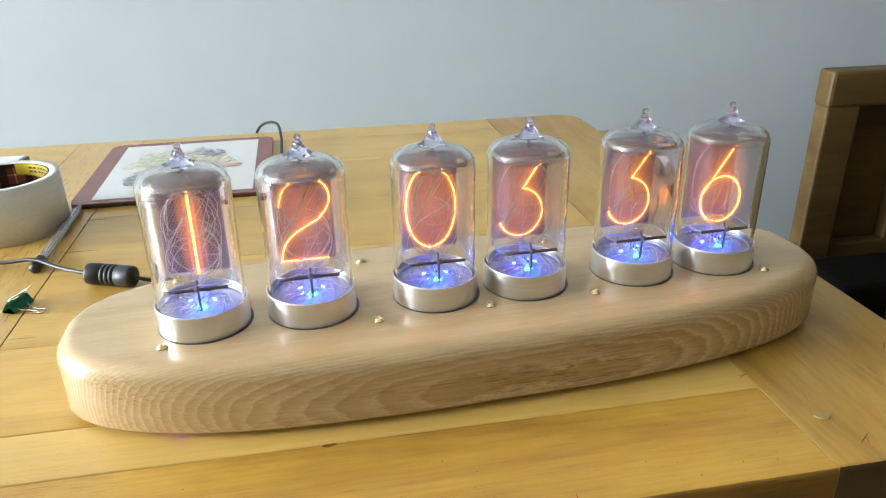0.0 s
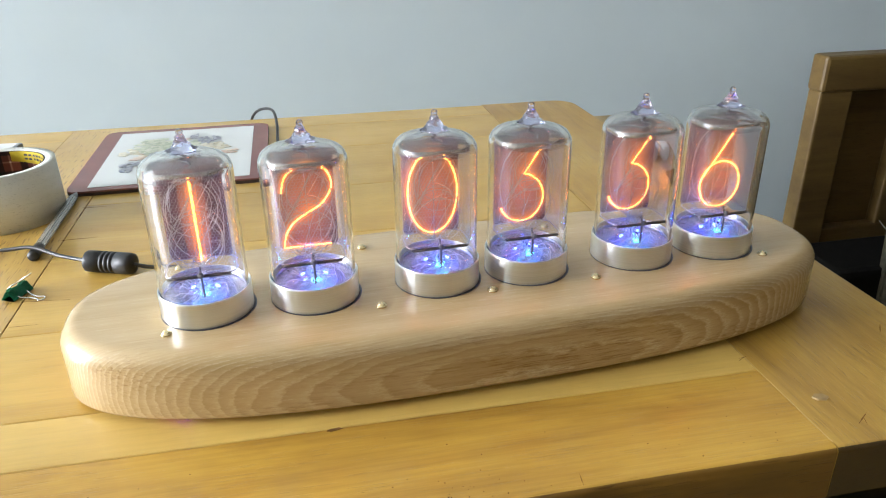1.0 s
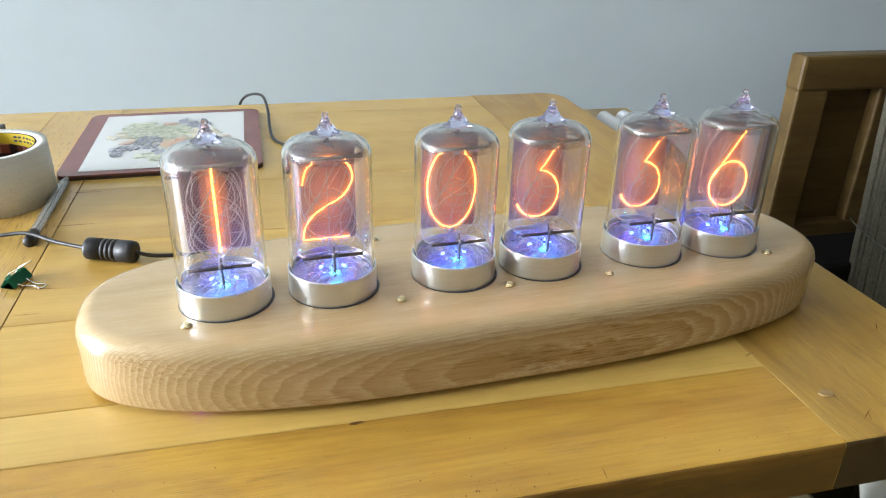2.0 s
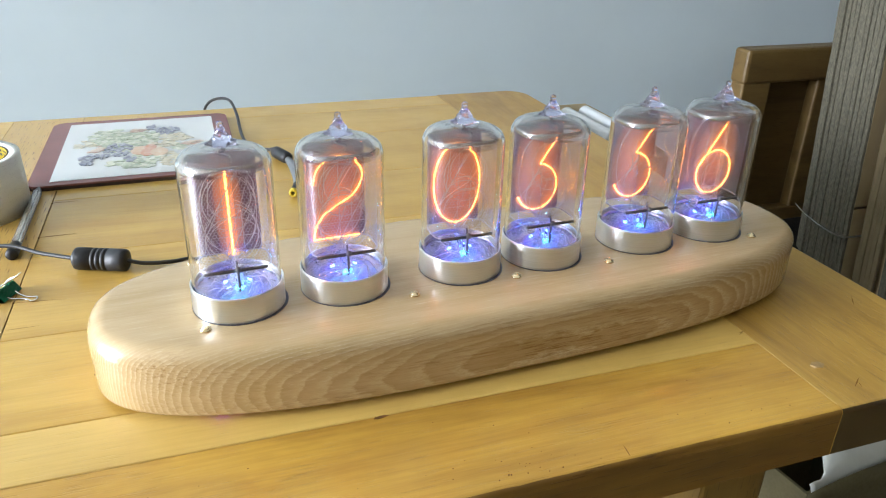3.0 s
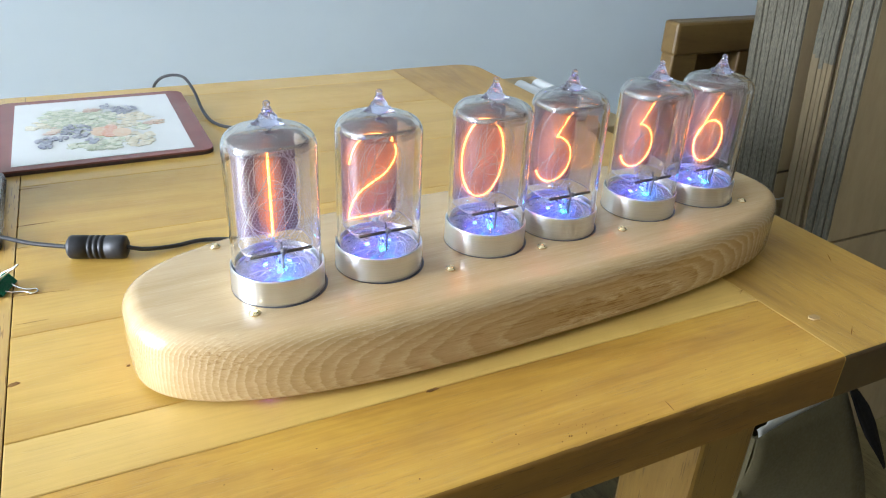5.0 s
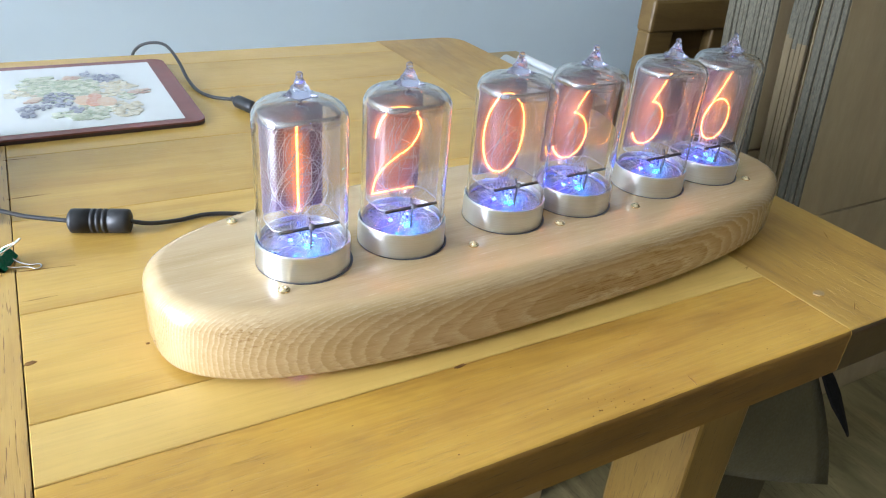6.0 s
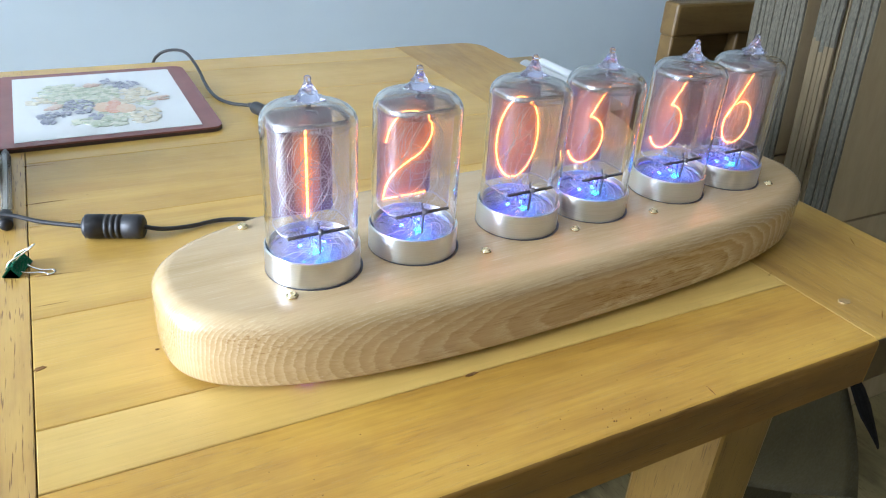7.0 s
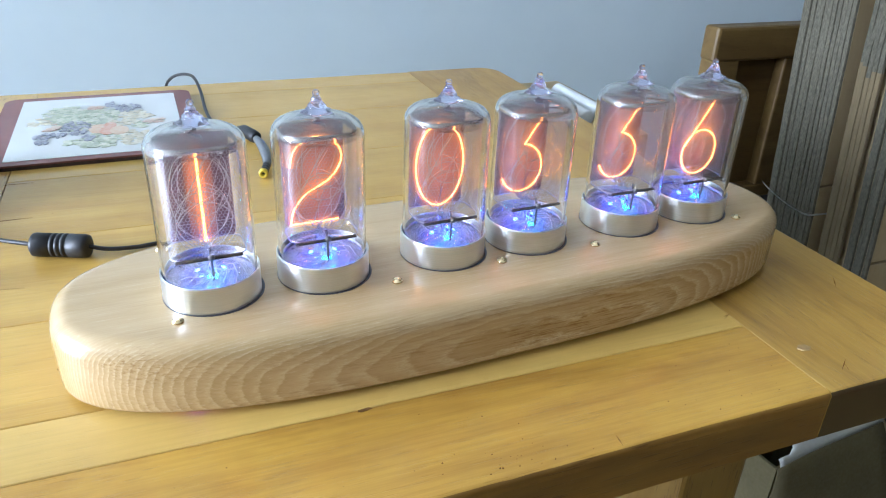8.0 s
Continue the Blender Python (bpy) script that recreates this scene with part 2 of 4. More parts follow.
M_CABLE = plain("black_cable", (0.021, 0.021, 0.023), 0.36, vary=0.3, scale=200)
M_GREYPL = plain("grey_plastic", (0.16, 0.17, 0.18), 0.4)
M_YELLOW = plain("yellow_plastic", (0.62, 0.46, 0.03), 0.4)
M_GREEN = plain("green_enamel", (0.018, 0.185, 0.095), 0.25, vary=0.15, scale=200)
M_NICKEL = plain("nickel_wire", (0.72, 0.70, 0.66), 0.2, 1.0, vary=0.05, scale=300)
M_MAROON = plain("maroon_border", (0.215, 0.075, 0.068), 0.24, vary=0.10, scale=30, bumps=0, even=True)
M_CORK = plain("cork_back", (0.05, 0.03, 0.022), 0.9, vary=0.3, scale=300)
M_CREAM = plain("cream_print", (0.69, 0.71, 0.70), 0.24, vary=0.02, scale=20, bumps=0, even=True)
M_PAPER = plain("white_paper", (0.72, 0.73, 0.74), 0.7, vary=0.03, scale=30)
M_INK = plain("dark_ink", (0.05, 0.05, 0.07), 0.6)
M_CARD = plain("brown_card", (0.37, 0.285, 0.155), 0.85, vary=0.1, scale=25, stretch=(1, 1, 0.25), bumps=0.2)
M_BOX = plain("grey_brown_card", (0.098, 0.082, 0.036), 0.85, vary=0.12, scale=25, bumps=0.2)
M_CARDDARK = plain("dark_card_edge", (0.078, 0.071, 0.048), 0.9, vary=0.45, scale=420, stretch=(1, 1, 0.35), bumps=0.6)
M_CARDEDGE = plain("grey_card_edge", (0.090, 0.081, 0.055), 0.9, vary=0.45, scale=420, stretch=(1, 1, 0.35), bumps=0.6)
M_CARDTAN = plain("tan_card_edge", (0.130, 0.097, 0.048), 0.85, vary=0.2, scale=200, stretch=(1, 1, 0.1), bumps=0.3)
M_WHITEPL = plain("white_film", (0.56, 0.57, 0.53), 0.35, vary=0.06, scale=40, bumps=0.1)
M_SEAT = plain("black_leather", (0.008, 0.0075, 0.007), 0.75, vary=0.3, scale=120, bumps=0.3)
M_SEAT.node_tree.nodes["Principled BSDF"].inputs["Specular IOR Level"].default_value = 0.15
M_FOAM = plain("white_foam", (0.62, 0.645, 0.655), 0.7, vary=0.03, scale=90)
M_PEG = plain("peg_wood", (0.36, 0.245, 0.11), 0.5, vary=0.2, scale=250)
M_FILLER = plain("pale_filler", (0.52, 0.34, 0.11), 0.5)
M_KNOT = plain("knot_wood", (0.20, 0.105, 0.036), 0.9, vary=0.4, scale=300, bumps=0.2)
M_KNOT.node_tree.nodes["Principled BSDF"].inputs["Specular IOR Level"].default_value = 0.1


def glass(name, colour=(1, 1, 1), ior=1.47, rough=0.0):
    m, n, l, p = mat(name)
    p.inputs["Base Color"].default_value = (*colour, 1)
    p.inputs["Transmission Weight"].default_value = 1.0
    p.inputs["Roughness"].default_value = rough
    p.inputs["IOR"].default_value = ior
    return m


M_GLASS = glass("clear_glass", (0.985, 0.99, 0.99))
# clear glass, tinted violet for the lamp light carried up from the foot
M_TIP = glass("violet_lit_glass", (0.76, 0.78, 1.0), rough=0.0)
M_TIP.node_tree.nodes["Principled BSDF"].inputs["Transmission Weight"].default_value = 0.98
M_DISH = plain("dull_metal", (0.52, 0.52, 0.60), 0.24, 0.6, vary=0.2, scale=200)
M_PENBODY = plain("clear_plastic", (0.93, 0.95, 0.95), 0.10, vary=0.04, scale=60, bumps=0)
M_PENBODY.node_tree.nodes["Principled BSDF"].inputs["Transmission Weight"].default_value = 0.90
M_TAPE = plain("clear_tape", (0.82, 0.83, 0.775), 0.30, vary=0.04, scale=40, stretch=(1, 1, 6), bumps=0.05)
M_TAPE.node_tree.nodes["Principled BSDF"].inputs["Transmission Weight"].default_value = 0.15


def glow(name, colour, strength):
    m, n, l, p = mat(name)
    p.inputs["Base Color"].default_value = (*colour, 1)
    p.inputs["Emission Color"].default_value = (*colour, 1)
    p.inputs["Emission Strength"].default_value = strength
    return m


M_NEON = glow("neon_glow", (1.0, 0.23, 0.030), 15.5)
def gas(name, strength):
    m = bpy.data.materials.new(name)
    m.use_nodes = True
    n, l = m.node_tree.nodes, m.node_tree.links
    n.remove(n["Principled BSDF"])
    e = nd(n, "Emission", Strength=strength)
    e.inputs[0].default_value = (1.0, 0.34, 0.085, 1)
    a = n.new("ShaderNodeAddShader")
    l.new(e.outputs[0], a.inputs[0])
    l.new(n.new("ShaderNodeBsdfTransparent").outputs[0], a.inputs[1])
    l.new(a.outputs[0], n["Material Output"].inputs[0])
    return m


# added emission shells for the glow; M_FAINT fills in light scattered in the mesh
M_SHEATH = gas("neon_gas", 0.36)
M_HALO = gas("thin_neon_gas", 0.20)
M_FAINT = gas("faint_glow_fill", 0.07)
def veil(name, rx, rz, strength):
    """Emission haze added for the gas glow round a figure, dying away from its middle."""
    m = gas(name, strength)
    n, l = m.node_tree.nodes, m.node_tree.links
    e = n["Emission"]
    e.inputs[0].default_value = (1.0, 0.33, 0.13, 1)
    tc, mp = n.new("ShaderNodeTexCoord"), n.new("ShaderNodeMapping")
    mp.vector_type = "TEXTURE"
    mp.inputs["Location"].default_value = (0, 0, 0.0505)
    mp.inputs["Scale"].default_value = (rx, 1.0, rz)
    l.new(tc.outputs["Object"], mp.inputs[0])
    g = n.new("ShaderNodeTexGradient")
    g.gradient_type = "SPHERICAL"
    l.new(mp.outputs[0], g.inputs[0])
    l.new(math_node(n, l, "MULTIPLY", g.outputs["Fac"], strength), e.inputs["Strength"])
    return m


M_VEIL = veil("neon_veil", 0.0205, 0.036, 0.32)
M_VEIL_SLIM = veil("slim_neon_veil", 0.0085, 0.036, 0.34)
M_UNDER = glow("violet_led", (0.30, 0.08, 1.0), 14.0)
M_LED = glow("blue_led", (0.045, 0.085, 1.0), 230.0)
M_LEDW = glow("pale_blue_led", (0.04, 0.50, 0.85), 200.0)


def island_colours(name, stops, rough=0.5):
    """Printed colours that differ from patch to patch."""
    m, n, l, p = mat(name)
    g = n.new("ShaderNodeNewGeometry")
    r = ramp(n, stops)
    l.new(g.outputs["Random Per Island"], r.inputs[0])
    wash = nd(n, "TexNoise", Scale=260.0, Detail=4.0)
    l.new(coords(n, l, (1, 1, 1)), wash.inputs["Vector"])
    wr = ramp(n, [(0.34, (0.0, 0.0, 0.0)), (0.72, (0.42, 0.42, 0.42))])
    l.new(wash.outputs[0], wr.inputs[0])
    l.new(mix_colour(n, l, wr.outputs[0], r.outputs[0], (0.66, 0.68, 0.66)), p.inputs["Base Color"])
    p.inputs["Roughness"].default_value = rough
    return m


M_LEAF = island_colours("leaf_print", [(0, (0.24, 0.29, 0.17)), (0.4, (0.37, 0.42, 0.27)), (0.7, (0.51, 0.53, 0.39)), (1, (0.60, 0.58, 0.47))], 0.36)
M_TANLEAF = island_colours("tan_leaf_print", [(0, (0.42, 0.36, 0.22)), (0.5, (0.55, 0.49, 0.33)), (1, (0.66, 0.62, 0.50))], 0.3)
M_RUSTLEAF = island_colours("rust_leaf_print", [(0, (0.38, 0.20, 0.13)), (0.5, (0.48, 0.32, 0.22)), (1, (0.58, 0.46, 0.34))], 0.3)
M_GRAPE = island_colours("grape_print", [(0, (0.09, 0.10, 0.15)), (0.5, (0.19, 0.20, 0.27)), (1, (0.36, 0.37, 0.44))], 0.36)
M_PEACH = island_colours("peach_print", [(0, (0.56, 0.27, 0.17)), (0.5, (0.62, 0.37, 0.23)), (1, (0.58, 0.45, 0.30))], 0.36)
M_TARTAN, _n, _l, _p = mat("tartan_card")
_v = coords(_n, _l, (1, 1, 1), False)
_g = _n.new("ShaderNodeTexGradient")
_g.gradient_type = "RADIAL"
_l.new(_v, _g.inputs[0])
_s = _n.new("ShaderNodeSeparateXYZ")
_l.new(_v, _s.inputs[0])
_f1 = math_node(_n, _l, "FRACT", math_node(_n, _l, "MULTIPLY", _g.outputs["Fac"], 11.0))
_f2 = math_node(_n, _l, "FRACT", math_node(_n, _l, "MULTIPLY", _s.outputs[2], 46.0))
_bands = [(0.0, (0.12, 0.10, 0.08)), (0.30, (0.12, 0.10, 0.08)), (0.36, (1, 1, 1)), (0.66, (1, 1, 1)), (0.69, (2.0, 3.6, 4.2)), (0.73, (2.0, 3.6, 4.2)), (0.76, (0.8, 0.8, 0.8))]
_r1, _r2 = ramp(_n, _bands), ramp(_n, _bands)
_l.new(_f1, _r1.inputs[0])
_l.new(_f2, _r2.inputs[0])
_l.new(mix_colour(_n, _l, 1.0, mix_colour(_n, _l, 1.0, (0.20, 0.050, 0.028), _r1.outputs[0], "MULTIPLY"), _r2.outputs[0], "MULTIPLY"), _p.inputs["Base Color"])
_p.inputs["Roughness"].default_value = 0.6

# ---------------------------------------------------------------- mesh helpers
def mesh_of(bm, name, smooth=False):
    bmesh.ops.recalc_face_normals(bm, faces=bm.faces[:])
    me = bpy.data.meshes.new(name)
    bm.to_mesh(me)
    bm.free()
    if smooth:
        for f in me.polygons:
            f.use_smooth = True
    return me


def part(name, bm, material, parent=None, label="", smooth=False):
    """Links a bmesh (or a ready mesh) as one mesh object under parent."""
    me = bm if isinstance(bm, bpy.types.Mesh) else mesh_of(bm, name, smooth)
    if material is not None and not me.materials:
        me.materials.append(material)
    ob = new(name, me)
    if parent is not None:
        ob.parent = parent
    if label:
        tagged(ob, label)
    return ob


def thing(name, m, label, category, group="", kind=""):
    ob = new(name)
    ob.empty_display_size = 0.02
    ob.matrix_world = m
    return tagged(ob, label, category, group, kind)


def box(x0, x1, y0, y1, z0, z1, bevel=0.0, seg=2, bm=None):
    bm = bm or bmesh.new()
    r = bmesh.ops.create_cube(bm, size=1)
    for v in r["verts"]:
        v.co = Vector(((x0 + x1) / 2 + v.co.x * (x1 - x0), (y0 + y1) / 2 + v.co.y * (y1 - y0), (z0 + z1) / 2 + v.co.z * (z1 - z0)))
    if bevel:
        es = list({e for v in r["verts"] for e in v.link_edges})
        bmesh.ops.bevel(bm, geom=es, offset=bevel, segments=seg, profile=0.5, affect="EDGES")
    return bm


def lathe(profile, sides=48, bm=None, cap=True):
    """Turns (radius, z) pairs about z."""
    bm = bm or bmesh.new()
    rings = []
    for r, z in profile:
        if r < 1e-6:
            rings.append([bm.verts.new((0, 0, z))])
        else:
            rings.append([bm.verts.new((r * math.cos(2 * math.pi * k / sides), r * math.sin(2 * math.pi * k / sides), z)) for k in range(sides)])
    for a, b in zip(rings, rings[1:]):
        for k in range(sides):
            j = (k + 1) % sides
            if len(a) == 1 and len(b) == 1:
                continue
            if len(a) == 1:
                bm.faces.new((a[0], b[k], b[j]))
            elif len(b) == 1:
                bm.faces.new((a[k], a[j], b[0]))
            else:
                bm.faces.new((a[k], a[j], b[j], b[k]))
    return bm


def sweep(points, radius, sides=8, bm=None, closed=False, flat=1.0):
    """A round bar along a line of points; flat squeezes it in y."""
    bm = bm or bmesh.new()
    pts = [Vector(p) for p in points]
    n = len(pts)
    rings = []
    for i, p in enumerate(pts):
        a = pts[(i - 1) % n] if closed or i else p
        b = pts[(i + 1) % n] if closed or i < n - 1 else p
        d = (b - a).normalized()
        ref = Vector((0, 0, 1)) if abs(d.z) < 0.9 else Vector((0, 1, 0))
        if flat != 1.0:
            ref = Vector((0, 1, 0))
        u = d.cross(ref).normalized()
        v = u.cross(d).normalized()
        r = radius[i] if isinstance(radius, (list, tuple)) else radius
        rings.append([bm.verts.new(p + u * (r * math.cos(2 * math.pi * k / sides)) + v * (r * flat * math.sin(2 * math.pi * k / sides))) for k in range(sides)])
    m = n if closed else n - 1
    for i in range(m):
        a, b = rings[i], rings[(i + 1) % n]
        for k in range(sides):
            j = (k + 1) % sides
            bm.faces.new((a[k], a[j], b[j], b[k]))
    if not closed:
        bm.faces.new(rings[0])
        bm.faces.new(rings[-1])
    return bm


def smooth_line(points, steps=8):
    """A Catmull-Rom line through the points."""
    P = [Vector(p) for p in points]
    P = [2 * P[0] - P[1]] + P + [2 * P[-1] - P[-2]]
    out = []
    for i in range(1, len(P) - 2):
        for k in range(steps):
            t = k / steps
            a, b, c, d = P[i - 1:i + 3]
            out.append(0.5 * (2 * b + (c - a) * t + (2 * a - 5 * b + 4 * c - d) * t * t + (3 * b - a - 3 * c + d) * t ** 3))
    return out + [P[-2]]


def prism(outline, z0, z1, bm=None, bevel=0.0):
    """A flat shape of the (x, y) outline between two heights."""
    bm = bm or bmesh.new()
    lo = [bm.verts.new((x, y, z0)) for x, y in outline]
    hi = [bm.verts.new((x, y, z1)) for x, y in outline]
    n = len(outline)
    bm.faces.new(lo[::-1])
    top = bm.faces.new(hi)
    for k in range(n):
        bm.faces.new((lo[k], lo[(k + 1) % n], hi[(k + 1) % n], hi[k]))
    if bevel:
        bmesh.ops.bevel(bm, geom=list(top.edges), offset=bevel, segments=2, profile=0.5, affect="EDGES")
    return bm


def rounded_rect(x0, x1, y0, y1, r, steps=5):
    out = []
    for cx, cy, a0 in ((x1 - r, y1 - r, 0), (x0 + r, y1 - r, 90), (x0 + r, y0 + r, 180), (x1 - r, y0 + r, 270)):
        for k in range(steps + 1):
            a = radians(a0 + 90 * k / steps)
            out.append((cx + r * math.cos(a), cy + r * math.sin(a)))
    return out


# ---------------------------------------------------------------- the room
WALL_Y, WEST, EAST, SOUTH, HIGH = 0.98, -4.0, 2.6, -5.0, 2.4
def structure(name, bm, material, label, category):
    return tagged(part(name, bm, material), label, category, kind="structure")

structure("floor", box(WEST - .1, EAST + .1, SOUTH - .1, WALL_Y + .1, -0.1, 0.0), M_FLOOR, "grey-brown wooden floor boards", "floor")
structure("ceiling", box(WEST - .1, EAST + .1, SOUTH - .1, WALL_Y + .1, HIGH, HIGH + .1), M_CEIL, "plain white painted ceiling", "ceiling")
structure("wall_north", box(WEST - .1, EAST + .1, WALL_Y, WALL_Y + .1, 0, HIGH), M_WALL, "pale grey-blue painted plaster wall", "wall")
structure("wall_east", box(EAST, EAST + .1, SOUTH, WALL_Y, 0, HIGH), M_DARKWALL, "unseen plain wall, kept dark to limit bounced light", "wall")


def wall_with_window(name, along, at, a0, a1, w0, w1, z0, z1):
    """Four pieces round an opening, in one mesh."""
    bm = bmesh.new()
    for p0, p1, q0, q1 in ((a0, w0, 0, HIGH), (w1, a1, 0, HIGH), (w0, w1, 0, z0), (w0, w1, z1, HIGH)):
        if along == "y":
            box(at - .1, at, p0, p1, q0, q1, bm=bm)
        else:
            box(p0, p1, at - .1, at, q0, q1, bm=bm)
    return structure(name, bm, M_WALL, "pale painted wall with a window opening", "wall")

wall_with_window("wall_west", "y", WEST, SOUTH, WALL_Y, -0.72, 0.84, 0.74, 2.30)
structure("wall_south", box(WEST - .1, EAST + .1, SOUTH - .1, SOUTH, 0, HIGH), M_DARKWALL, "unseen plain wall, kept dark to limit bounced light", "wall")

# ---------------------------------------------------------------- the table
TOP, THICK = 0.75, 0.031
table = thing("dining_table", pose(0.05, 0.28, 0), "golden varnished wooden dining table with framed plank top", "table")
T_INV = Matrix.Translation((-0.05, -0.28, 0))


def board(name, x0, x1, y0, y1, material, outer="", round_=0.007, gap=0.00025, corner=0.0):
    """One board of the top; outer names the sides (n, s, e, w) whose upper edge is worn round."""
    bm = box(x0 + gap, x1 - gap, y0 + gap, y1 - gap, TOP - THICK, TOP)
    if corner:
        es = [e for e in bm.edges if abs(e.verts[0].co.z - e.verts[1].co.z) > 0.01 and e.verts[0].co.x > (x0 + x1) / 2 and e.verts[0].co.y > (y0 + y1) / 2]
        bmesh.ops.bevel(bm, geom=es, offset=corner, segments=6, profile=0.5, affect="EDGES")
    big = []
    for e in bm.edges:
        a, b = e.verts[0].co, e.verts[1].co
        if abs(a.z - b.z) > 1e-6 or a.z < TOP - 0.001:
            continue
        mid = (a + b) / 2
        if ("s" in outer and mid.y < y0 + 0.002) or ("n" in outer and mid.y > y1 - 0.002) or ("e" in outer and mid.x > x1 - 0.002) or ("w" in outer and mid.x < x0 + 0.002) or (corner and mid.x > x1 - corner and mid.y > y1 - corner):
            big.append(e)
    if big:
        bmesh.ops.bevel(bm, geom=big, offset=round_, segments=9, profile=0.5, affect="EDGES")
    if name == "plank" and "s" in outer:
        cuts = int((x1 - x0) / 0.006)
        bmesh.ops.bisect_plane(bm, geom=bm.verts[:] + bm.edges[:] + bm.faces[:], plane_co=(0, y0 + 0.016, 0), plane_no=(0, 1, 0))
        bmesh.ops.bisect_plane(bm, geom=bm.verts[:] + bm.edges[:] + bm.faces[:], plane_co=(0, 0, TOP - 0.0065), plane_no=(0, 0, 1))
        for k in range(1, cuts):
            bmesh.ops.bisect_plane(bm, geom=bm.verts[:] + bm.edges[:] + bm.faces[:], plane_co=(x0 + (x1 - x0) * k / cuts, 0, 0), plane_no=(1, 0, 0))
        for v in bm.verts:
            if v.co.y < y0 + 0.012 and x0 + 0.004 < v.co.x < x1 - 0.004:
                a = noise.noise(Vector((v.co.x * 42, 3.1, 0))) + 0.6 * noise.noise(Vector((v.co.x * 130, 7.7, 0)))
                worn = max(0.0, noise.noise(Vector((v.co.x * 17, 1.3, 4.0))) + 0.05)
                v.co.y += (0.00045 if v.co.z > TOP - 0.006 else 0.0) * a
                if v.co.z > TOP - 0.006:
                    v.co.z -= 0.0010 * worn + 0.0003 * abs(a)
                    v.co.y += 0.0014 * worn
    small = [e for e in bm.edges if e.is_valid and len(e.link_faces) == 2 and abs(e.verts[0].co.z - TOP) < 1e-5 and abs(e.verts[1].co.z - TOP) < 1e-5 and e.calc_face_angle(0) > 1.0]
    bmesh.ops.bevel(bm, geom=small, offset=0.0005, segments=1, affect="EDGES")
    bm.transform(T_INV)
    ob = part(name, bm, material, table)
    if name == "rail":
        ob.data.materials.append(M_SHADEDEND)
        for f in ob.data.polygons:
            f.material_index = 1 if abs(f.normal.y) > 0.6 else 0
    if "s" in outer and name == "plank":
        # faces turned to the near side take the shaded wood
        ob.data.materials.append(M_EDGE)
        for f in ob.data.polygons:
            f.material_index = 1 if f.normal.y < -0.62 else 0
    return ob

NEAR, FAR, XL, XR, XE = -0.068, 0.637, 0.0, 0.4365, 0.5615
SEAMS = (-0.0005, 0.039, 0.131, 0.246, 0.360, 0.488, 0.585)
def field(x0, x1, west=""):
    board("plank", x0, x1, NEAR, SEAMS[0], M_NEARPLANK, "s" + west, 0.0035)
    for a, b in zip(SEAMS, SEAMS[1:]):
        board("plank", x0, x1, a, b, M_PALEPLANK if b < 0.05 else M_PLANK, west)
    board("plank", x0, x1, SEAMS[-1], FAR, M_PLANK, "n" + west)

field(XL, XR)
board("rail", XR, XE, NEAR, FAR, M_SMOOTHRAIL, "sne", 0.0035, corner=0.030)
board("rail", -0.074, XL - 0.0001, NEAR, FAR, M_RAIL, "sn")
field(-0.52, -0.074)
board("rail", -0.62, -0.52, NEAR, FAR, M_RAIL, "snw")
# underframe
def tpart(name, bm, material, label=""):
    bm.transform(T_INV)
    return part(name, bm, material, table, label)
for x0, x1, y0, y1 in ((0.411, 0.466, -0.008, 0.064), (-0.56, -0.506, -0.020, 0.068), (0.398, 0.452, 0.505, 0.593), (-0.56, -0.506, 0.505, 0.593)):
    tpart("leg", box(x0, x1, y0, y1, 0.0, TOP - THICK, 0.004), M_LEG)
tpart("apron", box(-0.506, 0.400, 0.57, 0.592, TOP - THICK - 0.08, TOP - THICK, 0.002), M_LEG)
# pegs and knots let into the boards
def disc(x, y, rx, ry, top, turn=0.0, n=14, rough=0.0, seed=1):
    rnd = random.Random(seed)
    o = []
    for k in range(n):
        a = 2 * math.pi * k / n
        f = 1 + rough * (rnd.random() - 0.5)
        px, py = rx * f * math.cos(a), ry * f * math.sin(a)
        o.append((x + px * math.cos(turn) - py * math.sin(turn), y + px * math.sin(turn) + py * math.cos(turn)))
    return prism(o, TOP - 0.004, TOP + top)
tpart("peg", disc(0.4535, -0.0307, 0.0044, 0.0030, 0.0009, -0.2, 6), M_PEG, "raised end-grain peg")
tpart("knot", disc(0.1990, -0.0018, 0.0036, 0.0011, 0.0003, 0.15, 16, 0.5, 4), M_KNOT, "small dark knot")
tpart("knot", disc(0.003, 0.0850, 0.0030, 0.0016, 0.0003, 0.3, 14, 0.5, 7), M_KNOT, "small dark knot")
tpart("knot", disc(0.0572, 0.0797, 0.0009, 0.0008, 0.0003, 0.0, 10, 0.3, 2), M_KNOT, "small dark knot")

